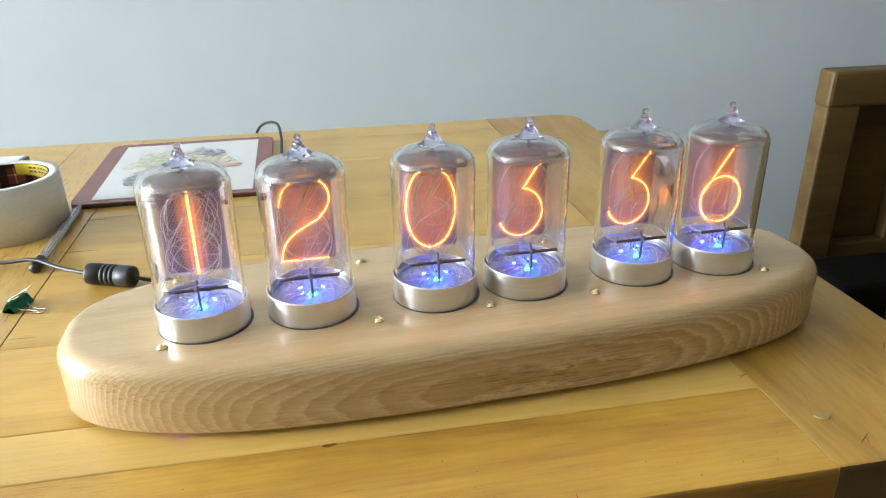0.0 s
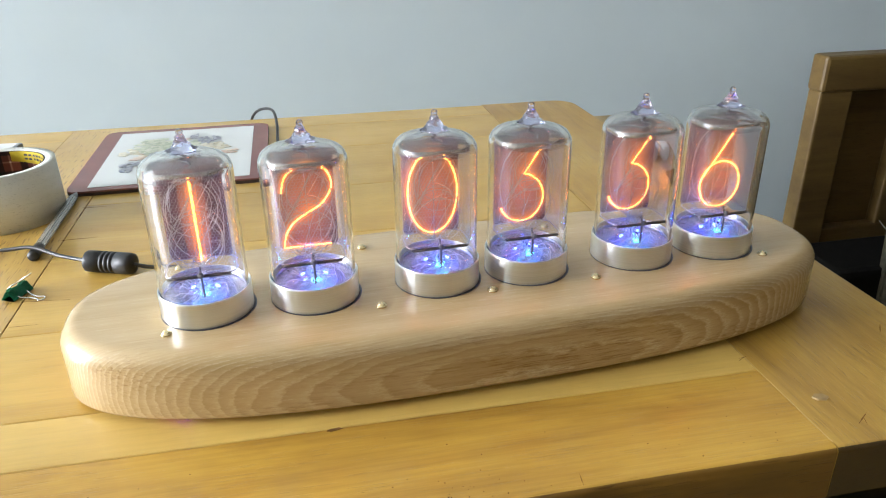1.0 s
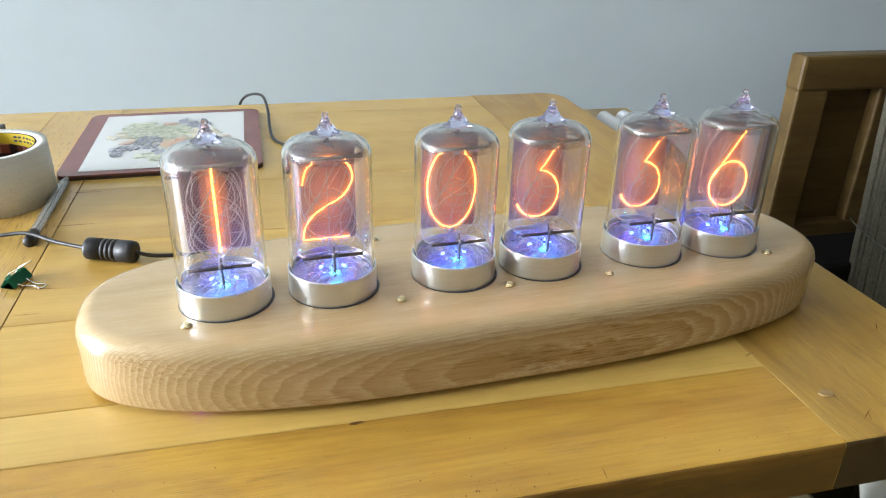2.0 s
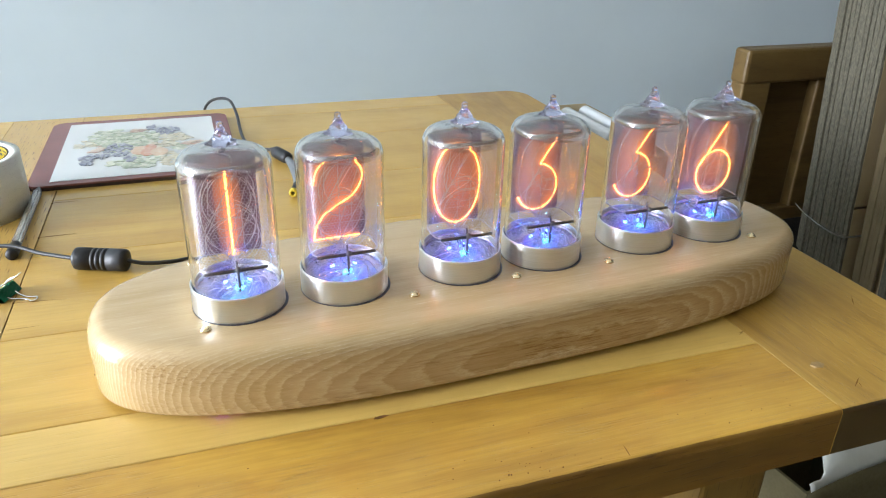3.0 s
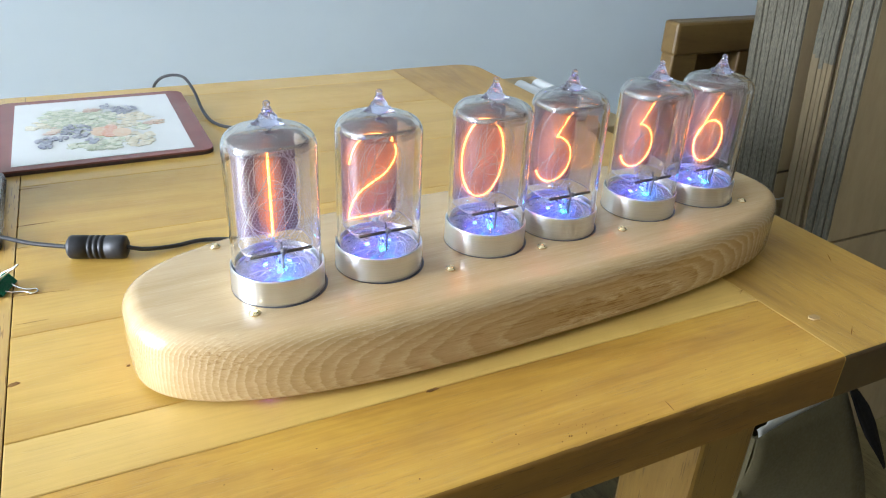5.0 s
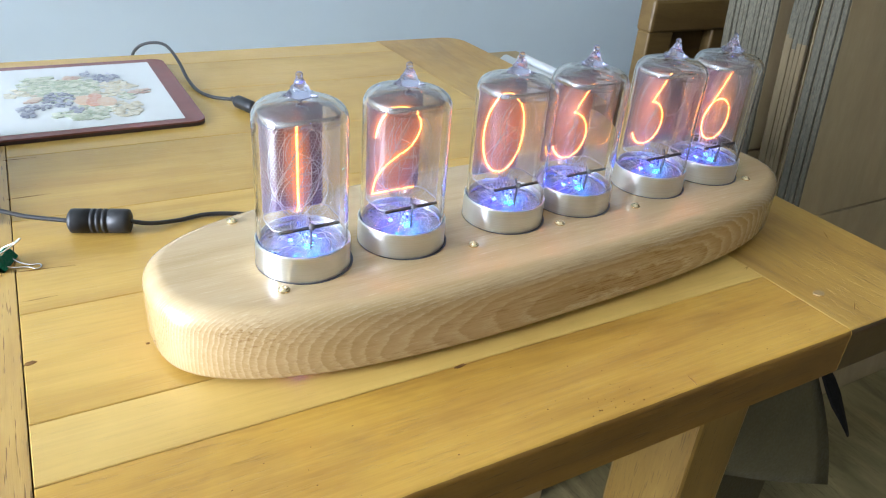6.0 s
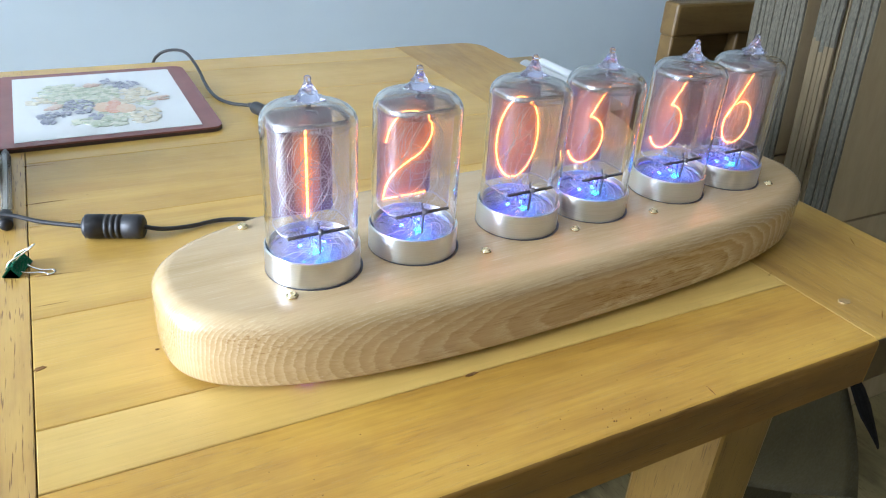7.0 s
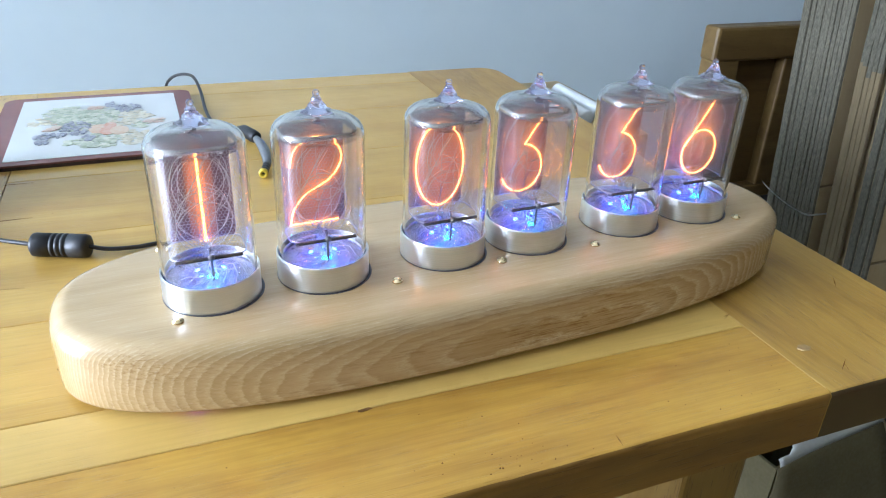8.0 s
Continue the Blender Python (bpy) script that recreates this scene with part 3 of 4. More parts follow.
tpart("joint_line", prism([(0.4362, -0.0630), (0.4367, -0.0630), (0.4367, 0.060), (0.4363, 0.060)], TOP - 0.002, TOP + 0.00005), M_FILLER, "pale filler in the board joint")
CHECKS = ((-0.0025, 0.3552, 0.0226, -0.0008, 0.0005), (-0.002, 0.2825, 0.0283, 0.0008, 0.0006), (-0.001, 0.179, 0.033, -0.0041, 0.0004), (0.002, 0.1438, 0.0179, 0.0003, 0.0002))
def worm_holes():
    rnd = random.Random(11)
    bm = bmesh.new()
    spots = [(0.243 + 0.030 * rnd.random(), -0.045 - 0.018 * rnd.random()) for k in range(9)]
    spots += [(0.06 + 0.37 * rnd.random(), -0.060 + 0.055 * rnd.random()) for k in range(30)]
    spots += [(0.20 + 0.22 * rnd.random(), -0.064 + 0.016 * rnd.random()) for k in range(22)]
    spots += [(0.01 + 0.42 * rnd.random(), 0.20 + 0.38 * rnd.random()) for k in range(10)]
    for x, y in spots:
        r = 0.00013 + 0.00027 * rnd.random() ** 2
        o = [(x + r * (1.3 if k % 2 else 1.0) * math.cos(k * 1.05), y + r * math.sin(k * 1.05)) for k in range(6)]
        prism(o, TOP - 0.001, TOP + 0.00012, bm)
    for x, y, dx, dy, w in CHECKS:
        prism([(x, y), (x + dx * 0.3, y + dy * 0.4 - w), (x + dx * 0.7, y + dy * 0.6 - w * 0.6), (x + dx, y + dy), (x + dx * 0.65, y + dy * 0.7 + w * 0.5), (x + dx * 0.3, y + dy * 0.35 + w)], TOP - 0.001, TOP + 0.0001, bm)
    for x, y, dx, dy in ((0.3080, -0.0575, -0.0008, -0.0075), (0.4690, -0.0465, -0.0110, -0.0075), (0.4645, -0.0495, -0.0025, -0.0060), (0.432, 0.0118, 0.0062, 0.0014), (0.431, 0.0098, 0.0055, 0.0030), (0.540, 0.0290, -0.0090, -0.0110)):
        nx, ny = -dy * 0.028, dx * 0.028
        prism([(x, y), (x + dx / 2 + nx, y + dy / 2 + ny), (x + dx, y + dy), (x + dx / 2 - nx, y + dy / 2 - ny)], TOP - 0.001, TOP + 0.00012, bm)
    bm.transform(T_INV)
    return tagged(part("worm_hole", bm, M_KNOT, table, "tiny dark worm holes and scratches"), kind="stuff")
worm_holes()

# ---------------------------------------------------------------- the clock base
CLOCK = pose(0.2995, 0.0825, TOP, 0, 0, 2.8)
BASE_H, LIFT = 0.0415, 0.003
clock = thing("clock_base", CLOCK, "thick rounded pale oak clock base with brass screws", "clock")
HALF_X, HALF_Y, POWER, MID_X, MID_Y = 0.2306, 0.0722, 2.75, -0.0099, 0.0017


def outline(inset, n=144):
    out = []
    for k in range(n):
        a = 2 * math.pi * k / n
        c, s = math.cos(a), math.sin(a)
        fuller = 1 + 0.010 * s      # the far side is a little longer than the near one
        out.append((MID_X + (HALF_X * fuller - inset) * math.copysign(abs(c) ** (2 / POWER), c), MID_Y + (HALF_Y - inset) * math.copysign(abs(s) ** (2 / POWER), s)))
    return out


def base_body():
    bm = bmesh.new()
    levels = []
    for k in range(6):
        a = radians(90 * k / 5)
        levels.append((0.0035 * (1 - math.sin(a)), LIFT + 0.0035 * (1 - math.cos(a))))
    for k in range(9):
        a = radians(90 * k / 8)
        levels.append((0.010 * (1 - math.cos(a)), BASE_H - 0.010 + 0.010 * math.sin(a)))
    rings = [[bm.verts.new((x, y, z)) for x, y in outline(i)] for i, z in levels]
    for a, b in zip(rings, rings[1:]):
        for k in range(len(a)):
            j = (k + 1) % len(a)
            bm.faces.new((a[k], a[j], b[j], b[k]))
    bm.faces.new(rings[0][::-1])
    bm.faces.new(rings[-1])
    return bm


TUBES = (-0.1625, -0.1040, -0.0332, 0.0216, 0.0910, 0.1467)
TUBE_Y = -0.0088
body = part("body", base_body(), M_OAK, clock, smooth=True)
for x, y in ((-0.19, -0.02), (-0.19, 0.02), (0.19, -0.02), (0.19, 0.02)):
    bm = lathe([(0, 0), (0.008, 0), (0.008, LIFT + 0.001), (0, LIFT + 0.001)], 20)
    bm.transform(Matrix.Translation((x, y, 0)))
    part("foot", bm, M_SHADOW_FOOT, clock)
bm = lathe([(0, -0.0008), (0.0024, -0.0004), (0.0030, 0.0006), (0.0024, 0.0022), (0, 0.0024)], 14)
bm.transform(Matrix.Translation((-0.1804, -0.0423, 0.0010)))
part("underside_light", bm, M_UNDER, clock, "small violet light under the base", True)
# flush dark ring that stands for the shaded gap round each collar
for i, x in enumerate(TUBES):
    bm = lathe([(0.0240, BASE_H - 0.003), (0.0254, BASE_H - 0.003), (0.0254, BASE_H + 0.0003), (0.0240, BASE_H + 0.0003), (0.0240, BASE_H - 0.003)], 64)
    bm.transform(Matrix.Translation((x + 0.0006, TUBE_Y - 0.0002, 0)))
    part("socket_gap", bm, M_SOCKET, clock)


def screw_mesh():
    bm = lathe([(0, 0.0), (0.0029, 0.0), (0.0030, 0.0006), (0.0028, 0.0010), (0.0021, 0.0011), (0.0021, 0.0016), (0.0016, 0.0020), (0.0009, 0.0021), (0.0007, 0.0014), (0, 0.0014)], 24)
    return mesh_of(bm, "screw", True)


SCREW = screw_mesh()
for x, y in ((-0.1825, -0.0330), (-0.0705, -0.0335), (-0.0065, -0.0326), (0.0565, -0.0336), (0.1685, -0.0326), (-0.1835, 0.0460), (-0.0700, 0.0448), (0.0565, 0.0450), (0.1685, 0.0450)):
    ob = part("screw", SCREW, M_BRASS, clock, "small round brass screw head")
    ob.matrix_local = pose(x, y, BASE_H, 0, 0, 40 * x * 100 % 180)

# ---------------------------------------------------------------- the glow tubes
R_G = 0.0233
def envelope_mesh():
    turn = 0.0782
    outer = [(R_G - 0.0006, -0.004), (R_G, 0.004), (R_G, turn)]
    for k in range(1, 9):
        a = radians(80 * k / 8)
        outer.append((R_G - 0.0072 * (1 - math.cos(a)), turn + 0.0080 * math.sin(a)))
    outer += [(0.0120, 0.0868), (0.0076, 0.0880), (0.0062, 0.0888)]
    w = 0.0011
    inner = [(r - w if z < turn else r - w * (0.95 if z < 0.083 else 0.6), z - (0 if z < turn else w * min(1, (z - turn) / 0.005))) for r, z in outer]
    inner += [(0.0035, 0.0878), (0, 0.0880)]
    return mesh_of(lathe(inner[::-1] + outer + [(0.0030, 0.0890), (0, 0.0890)], 56), "glass_envelope", True)


def tip_mesh():
    """The sealed-off point: a flared skirt, a ridged cone and a small knob."""
    prof = [(0, 0.08905), (0.0066, 0.08905), (0.0076, 0.0894), (0.0072, 0.0900), (0.0054, 0.0905), (0.0050, 0.0912), (0.0042, 0.0918), (0.0043, 0.0926), (0.0034, 0.0936), (0.0030, 0.0946), (0.0024, 0.0952), (0.0025, 0.0960), (0.0018, 0.0970), (0.0014, 0.0978), (0.0017, 0.0986), (0.0016, 0.0994), (0.0009, 0.1003), (0, 0.1006)]
    bm = lathe(prof, 20)
    for v in bm.verts:
        a = math.atan2(v.co.y, v.co.x)
        f = 1 + 0.13 * math.sin(5 * a + 900 * v.co.z) + 0.05 * math.sin(9 * a - 2100 * v.co.z)
        v.co.x, v.co.y = v.co.x * f, v.co.y * f
    return mesh_of(bm, "tip", True)


def collar_mesh():
    return mesh_of(lathe([(0.0235, 0.0142), (0.0235, -0.004), (0.0245, -0.004), (0.0245, 0.0140), (0.0242, 0.0145), (0.0237, 0.0145), (0.0235, 0.0142)], 128), "collar")


CAGE = rounded_rect(-0.0184, 0.0184, -0.0104, 0.0136, 0.0066, 6)
def along_cage():
    """Cumulative lengths round the cage's plan."""
    pts = CAGE + [CAGE[0]]
    s = [0.0]
    for a, b in zip(pts, pts[1:]):
        s.append(s[-1] + math.hypot(b[0] - a[0], b[1] - a[1]))
    return pts, s


def grid_mesh(cell=0.00098, wide=0.00022, z0=0.0246, z1=0.0806):
    """A honeycomb of flat metal strips bent round the cage."""
    pts, s = along_cage()
    total = s[-1]
    cols = int(total / (cell * math.sqrt(3)))
    step = total / cols
    side = step / math.sqrt(3)
    def place(u, z):
        u %= total
        for k in range(len(s) - 1):
            if s[k] <= u <= s[k + 1]:
                f = (u - s[k]) / max(1e-9, s[k + 1] - s[k])
                return Vector((pts[k][0] + f * (pts[k + 1][0] - pts[k][0]), pts[k][1] + f * (pts[k + 1][1] - pts[k][1]), z))
        return Vector((pts[0][0], pts[0][1], z))
    verts, faces = [], []
    def strip(u0, q0, u1, q1):
        d = math.hypot(u1 - u0, q1 - q0)
        nx, nz = -(q1 - q0) / d * wide / 2, (u1 - u0) / d * wide / 2
        b = len(verts)
        for u, q in ((u0 + nx, q0 + nz), (u1 + nx, q1 + nz), (u1 - nx, q1 - nz), (u0 - nx, q0 - nz)):
            verts.append(place(u, q)[:])
        faces.append((b, b + 1, b + 2, b + 3))
    rows = int((z1 - z0) / (1.5 * side))
    for r in range(rows):
        zc = z0 + 1.5 * side * (r + 0.5)
        for c in range(cols):
            u = (c + 0.5 * (r % 2)) * step
            strip(u, zc + side, u + step / 2, zc + side / 2)
            strip(u, zc + side, u - step / 2, zc + side / 2)
            strip(u + step / 2, zc + side / 2, u + step / 2, zc - side / 2)
    me = bpy.data.meshes.new("grid")
    me.from_pydata(verts, [], faces)
    return me


def band_mesh(z0, z1, t=0.0004):
    bm = bmesh.new()
    o = CAGE
    rings = []
    for inset, z in ((0, z0), (0, z1), (t, z1), (t, z0)):
        rings.append([bm.verts.new((x * (1 - inset / 0.0186), y * (1 - inset / 0.0130), z)) for x, y in o])
    for i in range(4):
        a, b = rings[i], rings[(i + 1) % 4]
        for k in range(len(o)):
            j = (k + 1) % len(o)
            bm.faces.new((a[k], a[j], b[j], b[k]))
    return mesh_of(bm, "band", True)


Z0, Z1, HW = 0.0262, 0.0752, 0.0145     # foot, head and half width of the figures
def arc(cx, cz, rx, rz, a0, a1, n=22):
    return [(cx + rx * math.cos(radians(a0 + (a1 - a0) * k / n)), cz + rz * math.sin(radians(a0 + (a1 - a0) * k / n))) for k in range(n + 1)]


def figure(ch):
    """Strokes of a figure in the unit box (-1..1, 0..1)."""
    if ch == "0":
        return [arc(0, 0.5, 1, 0.5, 90, 450, 44)]
    if ch == "1":
        return [[(0, 0), (0, 1)]]
    if ch == "2":
        return [[(p.x, p.z) for p in smooth_line([(-0.92, 0, 0.66), (-0.75, 0, 0.82), (-0.36, 0, 0.955), (0.12, 0, 1.0), (0.65, 0, 0.95), (0.96, 0, 0.80), (0.95, 0, 0.66), (0.58, 0, 0.50), (0.0, 0, 0.40), (-0.50, 0, 0.305), (-0.85, 0, 0.17), (-1.0, 0, 0.0)], 5)] + [(0.82, 0.0)]]
    if ch == "3":
        return [[(0.95, 1.0), (0.06, 0.60), (0.24, 0.595)] + arc(0.0, 0.30, 0.94, 0.30, 64, -158, 32)]
    if ch == "6":
        return [[(0.40, 1.0), (-0.30, 0.66), (-0.80, 0.42)] + arc(0.0, 0.30, 0.93, 0.30, 160, 520, 40)]
    if ch == "8":
        return [arc(0, 0.76, 0.72, 0.24, -90, 270, 32), arc(0, 0.27, 0.95, 0.27, 90, 450, 36)]
    if ch == "4":
        return [[(0.35, 1.0), (-0.95, 0.25), (0.95, 0.25)], [(0.4, 0.55), (0.4, 0.0)]]
    if ch == "5":
        return [[(0.8, 1.0), (-0.6, 1.0), (-0.75, 0.55)] + arc(0.0, 0.33, 0.9, 0.33, 125, -150, 30)]
    if ch == "7":
        return [[(-0.9, 1.0), (0.9, 1.0), (-0.3, 0.0)]]
    return [[(0.75, 0.6), (-0.35, 0.0)], arc(0.0, 0.69, 0.9, 0.31, 0, 360, 40)]


def figure_mesh(ch, r, y, flat=0.55):
    bm = bmesh.new()
    for stroke in figure(ch):
        pts = [(u * HW, y, Z0 + v * (Z1 - Z0)) for u, v in stroke]
        closed = math.hypot(pts[0][0] - pts[-1][0], pts[0][2] - pts[-1][2]) < 1e-6
        sweep(pts[:-1] if closed else pts, r, 6, bm, closed, flat)
    return mesh_of(bm, "figure", True)


def veil_mesh(ch):
    bm = bmesh.new()
    bmesh.ops.create_uvsphere(bm, u_segments=20, v_segments=12, radius=1.0)
    for v in bm.verts:
        v.co = Vector((v.co.x * (0.0080 if ch == "1" else 0.0168), PLANES[ch] + 0.0008 * v.co.y, 0.0520 + v.co.z * 0.0275))
    return mesh_of(bm, "veil", True)


def plate_mesh():
    bm = prism(rounded_rect(-0.0168, 0.0164, 0.0246, 0.0800, 0.002), -0.0003, 0.0003)
    bm.transform(pose(0, 0.0126, 0, 90, 0, 0))
    return mesh_of(bm, "plate")


FLOOR_Z = 0.0092      # the bright floor inside the foot
def stem_mesh(ridges=19):
    """The glass foot inside: a folded, flared skirt pinched flat from front to back at its head."""
    rnd = random.Random(8)
    bm = lathe([(0.0205, 0.0016), (0.0180, 0.0032), (0.0120, 0.0052), (0.0084, 0.0082), (0.0078, 0.0112), (0.0084, 0.0146), (0.0060, 0.0160), (0, 0.0164)], 2 * ridges)
    for v in bm.verts:
        r = math.hypot(v.co.x, v.co.y)
        if r > 0.002:
            k = round(math.atan2(v.co.y, v.co.x) / (math.pi / ridges))
            pinch = min(1.0, max(0.0, (v.co.z - 0.004) / 0.006))
            f = (1.0 if k % 2 else 0.76) * (0.86 + 0.28 * rnd.random())
            f = f * (1 - pinch) + pinch
            v.co.x, v.co.y = v.co.x * f * (1 - 0.74 * pinch), v.co.y * f * (1 + 0.12 * pinch)
    for v in bm.verts:
        v.co.z = FLOOR_Z + 0.0012 + (v.co.z - 0.0016) * 0.62
    return mesh_of(bm, "stem")


def dish_mesh():
    bm = lathe([(0.0220, FLOOR_Z + 0.0006), (0.0, FLOOR_Z + 0.0006), (0.0, FLOOR_Z), (0.0220, FLOOR_Z), (0.0220, FLOOR_Z + 0.0006)], 40)
    return mesh_of(bm, "dish")


def lead_points(k, n=18):
    """The first twelve stand in a comb from front to back; the rest lie curled in the foot."""
    rnd = random.Random(40 + k)
    if k < 12:
        q = -0.0088 + 0.0016 * k
        side = 0.0006 * (1 if k % 2 else -1)
        a = rnd.random() * 6.283
        return smooth_line([(0.009 * math.cos(a), q + 0.003 * math.sin(a), FLOOR_Z + 0.001), (side * 2, q, 0.0100), (side, q, 0.0160), (side, q * 0.97, 0.0235), (side * 3 + 0.004 * math.sin(k * 2.1), q * 0.9, 0.0290)], 4)
    a = 2 * math.pi * (k + 0.8 * rnd.random()) / (n - 12)
    r0 = 0.013 + 0.005 * rnd.random()
    return smooth_line([(r0 * math.cos(a), r0 * math.sin(a), FLOOR_Z + 0.001), (0.8 * r0 * math.cos(a + 0.4), 0.8 * r0 * math.sin(a + 0.4), FLOOR_Z + 0.0035 + 0.003 * rnd.random()), (0.4 * r0 * math.cos(a + 0.7), 0.5 * r0 * math.sin(a + 0.7), FLOOR_Z + 0.003), (0.001, 0.004 * math.sin(a), 0.0140)], 5)


GLASS_ME, COLLAR_ME, GRID_ME, PLATE_ME, STEM_ME, DISH_ME = envelope_mesh(), collar_mesh(), grid_mesh(), plate_mesh(), stem_mesh(), dish_mesh()
BAND_TOP, BAND_LOW = band_mesh(0.0784, 0.0808), band_mesh(0.0240, 0.0248)
BAR_ME = mesh_of(box(-0.0166, 0.0152, -0.0120, -0.0103, 0.0238, 0.0252, 0.0003, 1), "bar")
BEAD_ME = mesh_of(lathe([(0, -0.0017), (0.0012, -0.0013), (0.0017, 0), (0.0012, 0.0013), (0, 0.0017)], 14), "bead", True)
POST_ME = mesh_of(sweep([(0.0003, -0.0098, 0.0110), (0, -0.0108, 0.0235), (0, -0.0085, 0.0290)], 0.0006, 8), "post")
GETTER_ME = mesh_of(lathe([(0.0075, 0.0864), (0.0125, 0.0853), (0.0165, 0.0838), (0.0190, 0.0812), (0.0204, 0.0782), (0.0201, 0.0781), (0.0187, 0.0810), (0.0163, 0.0835), (0.0124, 0.0850), (0.0075, 0.0861), (0.0075, 0.0864)], 40), "getter", True)
TIP_ME = tip_mesh()
LID_ME = mesh_of(lathe([(0, 0.0815), (0.0150, 0.0815), (0.0200, 0.0812), (0.0206, 0.0808), (0.0204, 0.0804), (0.0150, 0.0808), (0, 0.0808), (0, 0.0815)], 48), "lid", True)
STRAP_ME = mesh_of(sweep(smooth_line([(0.0030, -0.004, 0.0817), (0.0022, -0.003, 0.0830), (-0.0022, -0.001, 0.0838), (0.0012, 0.001, 0.0852), (-0.0004, 0.0004, 0.0865), (0, 0, 0.0884)], 5), 0.0007, 6), "strap", True)
SLEEVE_ME = mesh_of(lathe([(0.0217, FLOOR_Z + 0.0008), (0.0217, 0.0125), (0.0213, 0.0125), (0.0213, FLOOR_Z + 0.0008), (0.0217, FLOOR_Z + 0.0008)], 40), "inner_sleeve", True)
LED_ME = mesh_of(lathe([(0, 0.0022), (0.0008, 0.0020), (0.0012, 0.0014), (0.0012, 0.0007), (0, 0.0007)], 14), "led", True)
LED_PALE_ME = LED_ME.copy()
LEADS = [mesh_of(sweep(lead_points(k, 28), 0.00026 if k < 12 else 0.00018, 5), "lead", True) for k in range(28)]
# the planes of the figures, from the front to the plate
PLANES = {"8": -0.0070, "9": -0.0050, "5": -0.0030, "6": -0.0010, "4": 0.0012, "7": 0.0034, "1": 0.0055, "0": 0.0078, "2": 0.0092, "3": 0.0104}
WIRES = {ch: figure_mesh(ch, 0.00019, y) for ch, y in PLANES.items()}
LIT = {}


def glow_tube(x, ch):
    t = thing("glow_tube", CLOCK @ pose(x, TUBE_Y, BASE_H), "clear glass display tube with glowing orange figure %s, blue lit foot" % ch, "display tube", "tubes standing in the clock base")
    g = part("glass_envelope", GLASS_ME, M_GLASS, t, "clear domed glass with a pointed tip")
    g.visible_shadow = False
    part("tip", TIP_ME, M_TIP, g, "pointed glass tip tinted with the violet light of the foot").visible_shadow = False
    part("collar", COLLAR_ME, M_ALU, t, "brushed aluminium ring")
    part("grid", GRID_ME, M_GRID, t, "fine honeycomb metal mesh")
    part("grid_band", BAND_TOP, M_STEEL, t, "bright steel band round the mesh")
    part("grid_band", BAND_LOW, M_GRID, t)
    part("back_plate", PLATE_ME, M_PLATE, t)
    b = part("spacer_bar", BAR_ME, M_BAR, t, "black ceramic bar")
    part("bead", BEAD_ME, M_BEAD, b).location = (0, -0.0122, 0.0254)
    part("post", POST_ME, M_BEAD, t)
    part("getter", GETTER_ME, M_GETTER, t)
    part("lid", LID_ME, M_LID, t, "see-through brownish mica disc over the mesh")
    part("strap", STRAP_ME, M_BEAD, t)
    s = part("stem", STEM_ME, M_GLASS, t)
    s.visible_shadow = False
    part("dish", DISH_ME, M_DISH, t)
    part("inner_sleeve", SLEEVE_ME, M_DISH, t, "dull inner sleeve round the foot")
    for k in range(28):
        part("lead", LEADS[k], M_WIRE, t)
    for k, (lx, ly) in enumerate(((0.0005, -0.0060), (0.0060, 0.0015), (-0.0055, 0.0030))):
        part("led", LED_ME if k else LED_PALE_ME, M_LED if k else M_LEDW, t, "blue light").location = (lx, ly, FLOOR_Z)
    for other, y in PLANES.items():
        if other == ch:
            if ch not in LIT:
                wide = 1.5 if ch == "1" else 1.0
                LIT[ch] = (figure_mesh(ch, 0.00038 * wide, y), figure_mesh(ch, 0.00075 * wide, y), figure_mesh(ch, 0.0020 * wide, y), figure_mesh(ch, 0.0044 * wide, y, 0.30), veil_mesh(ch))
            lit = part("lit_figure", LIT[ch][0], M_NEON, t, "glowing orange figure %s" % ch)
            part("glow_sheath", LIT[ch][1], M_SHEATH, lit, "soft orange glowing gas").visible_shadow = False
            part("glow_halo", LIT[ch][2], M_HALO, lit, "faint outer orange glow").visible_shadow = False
            # haze and fringe fill the cage with orange light
            part("glow_veil", LIT[ch][4], M_VEIL_SLIM if ch == "1" else M_VEIL, lit, "thin orange glow haze added round the figure").visible_shadow = False
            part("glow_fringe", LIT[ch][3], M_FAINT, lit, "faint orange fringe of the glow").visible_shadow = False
        else:
            part("unlit_figure", WIRES[other], M_WIRE, t)
    return t

for x, ch in zip(TUBES, "120336"):
    glow_tube(x, ch)

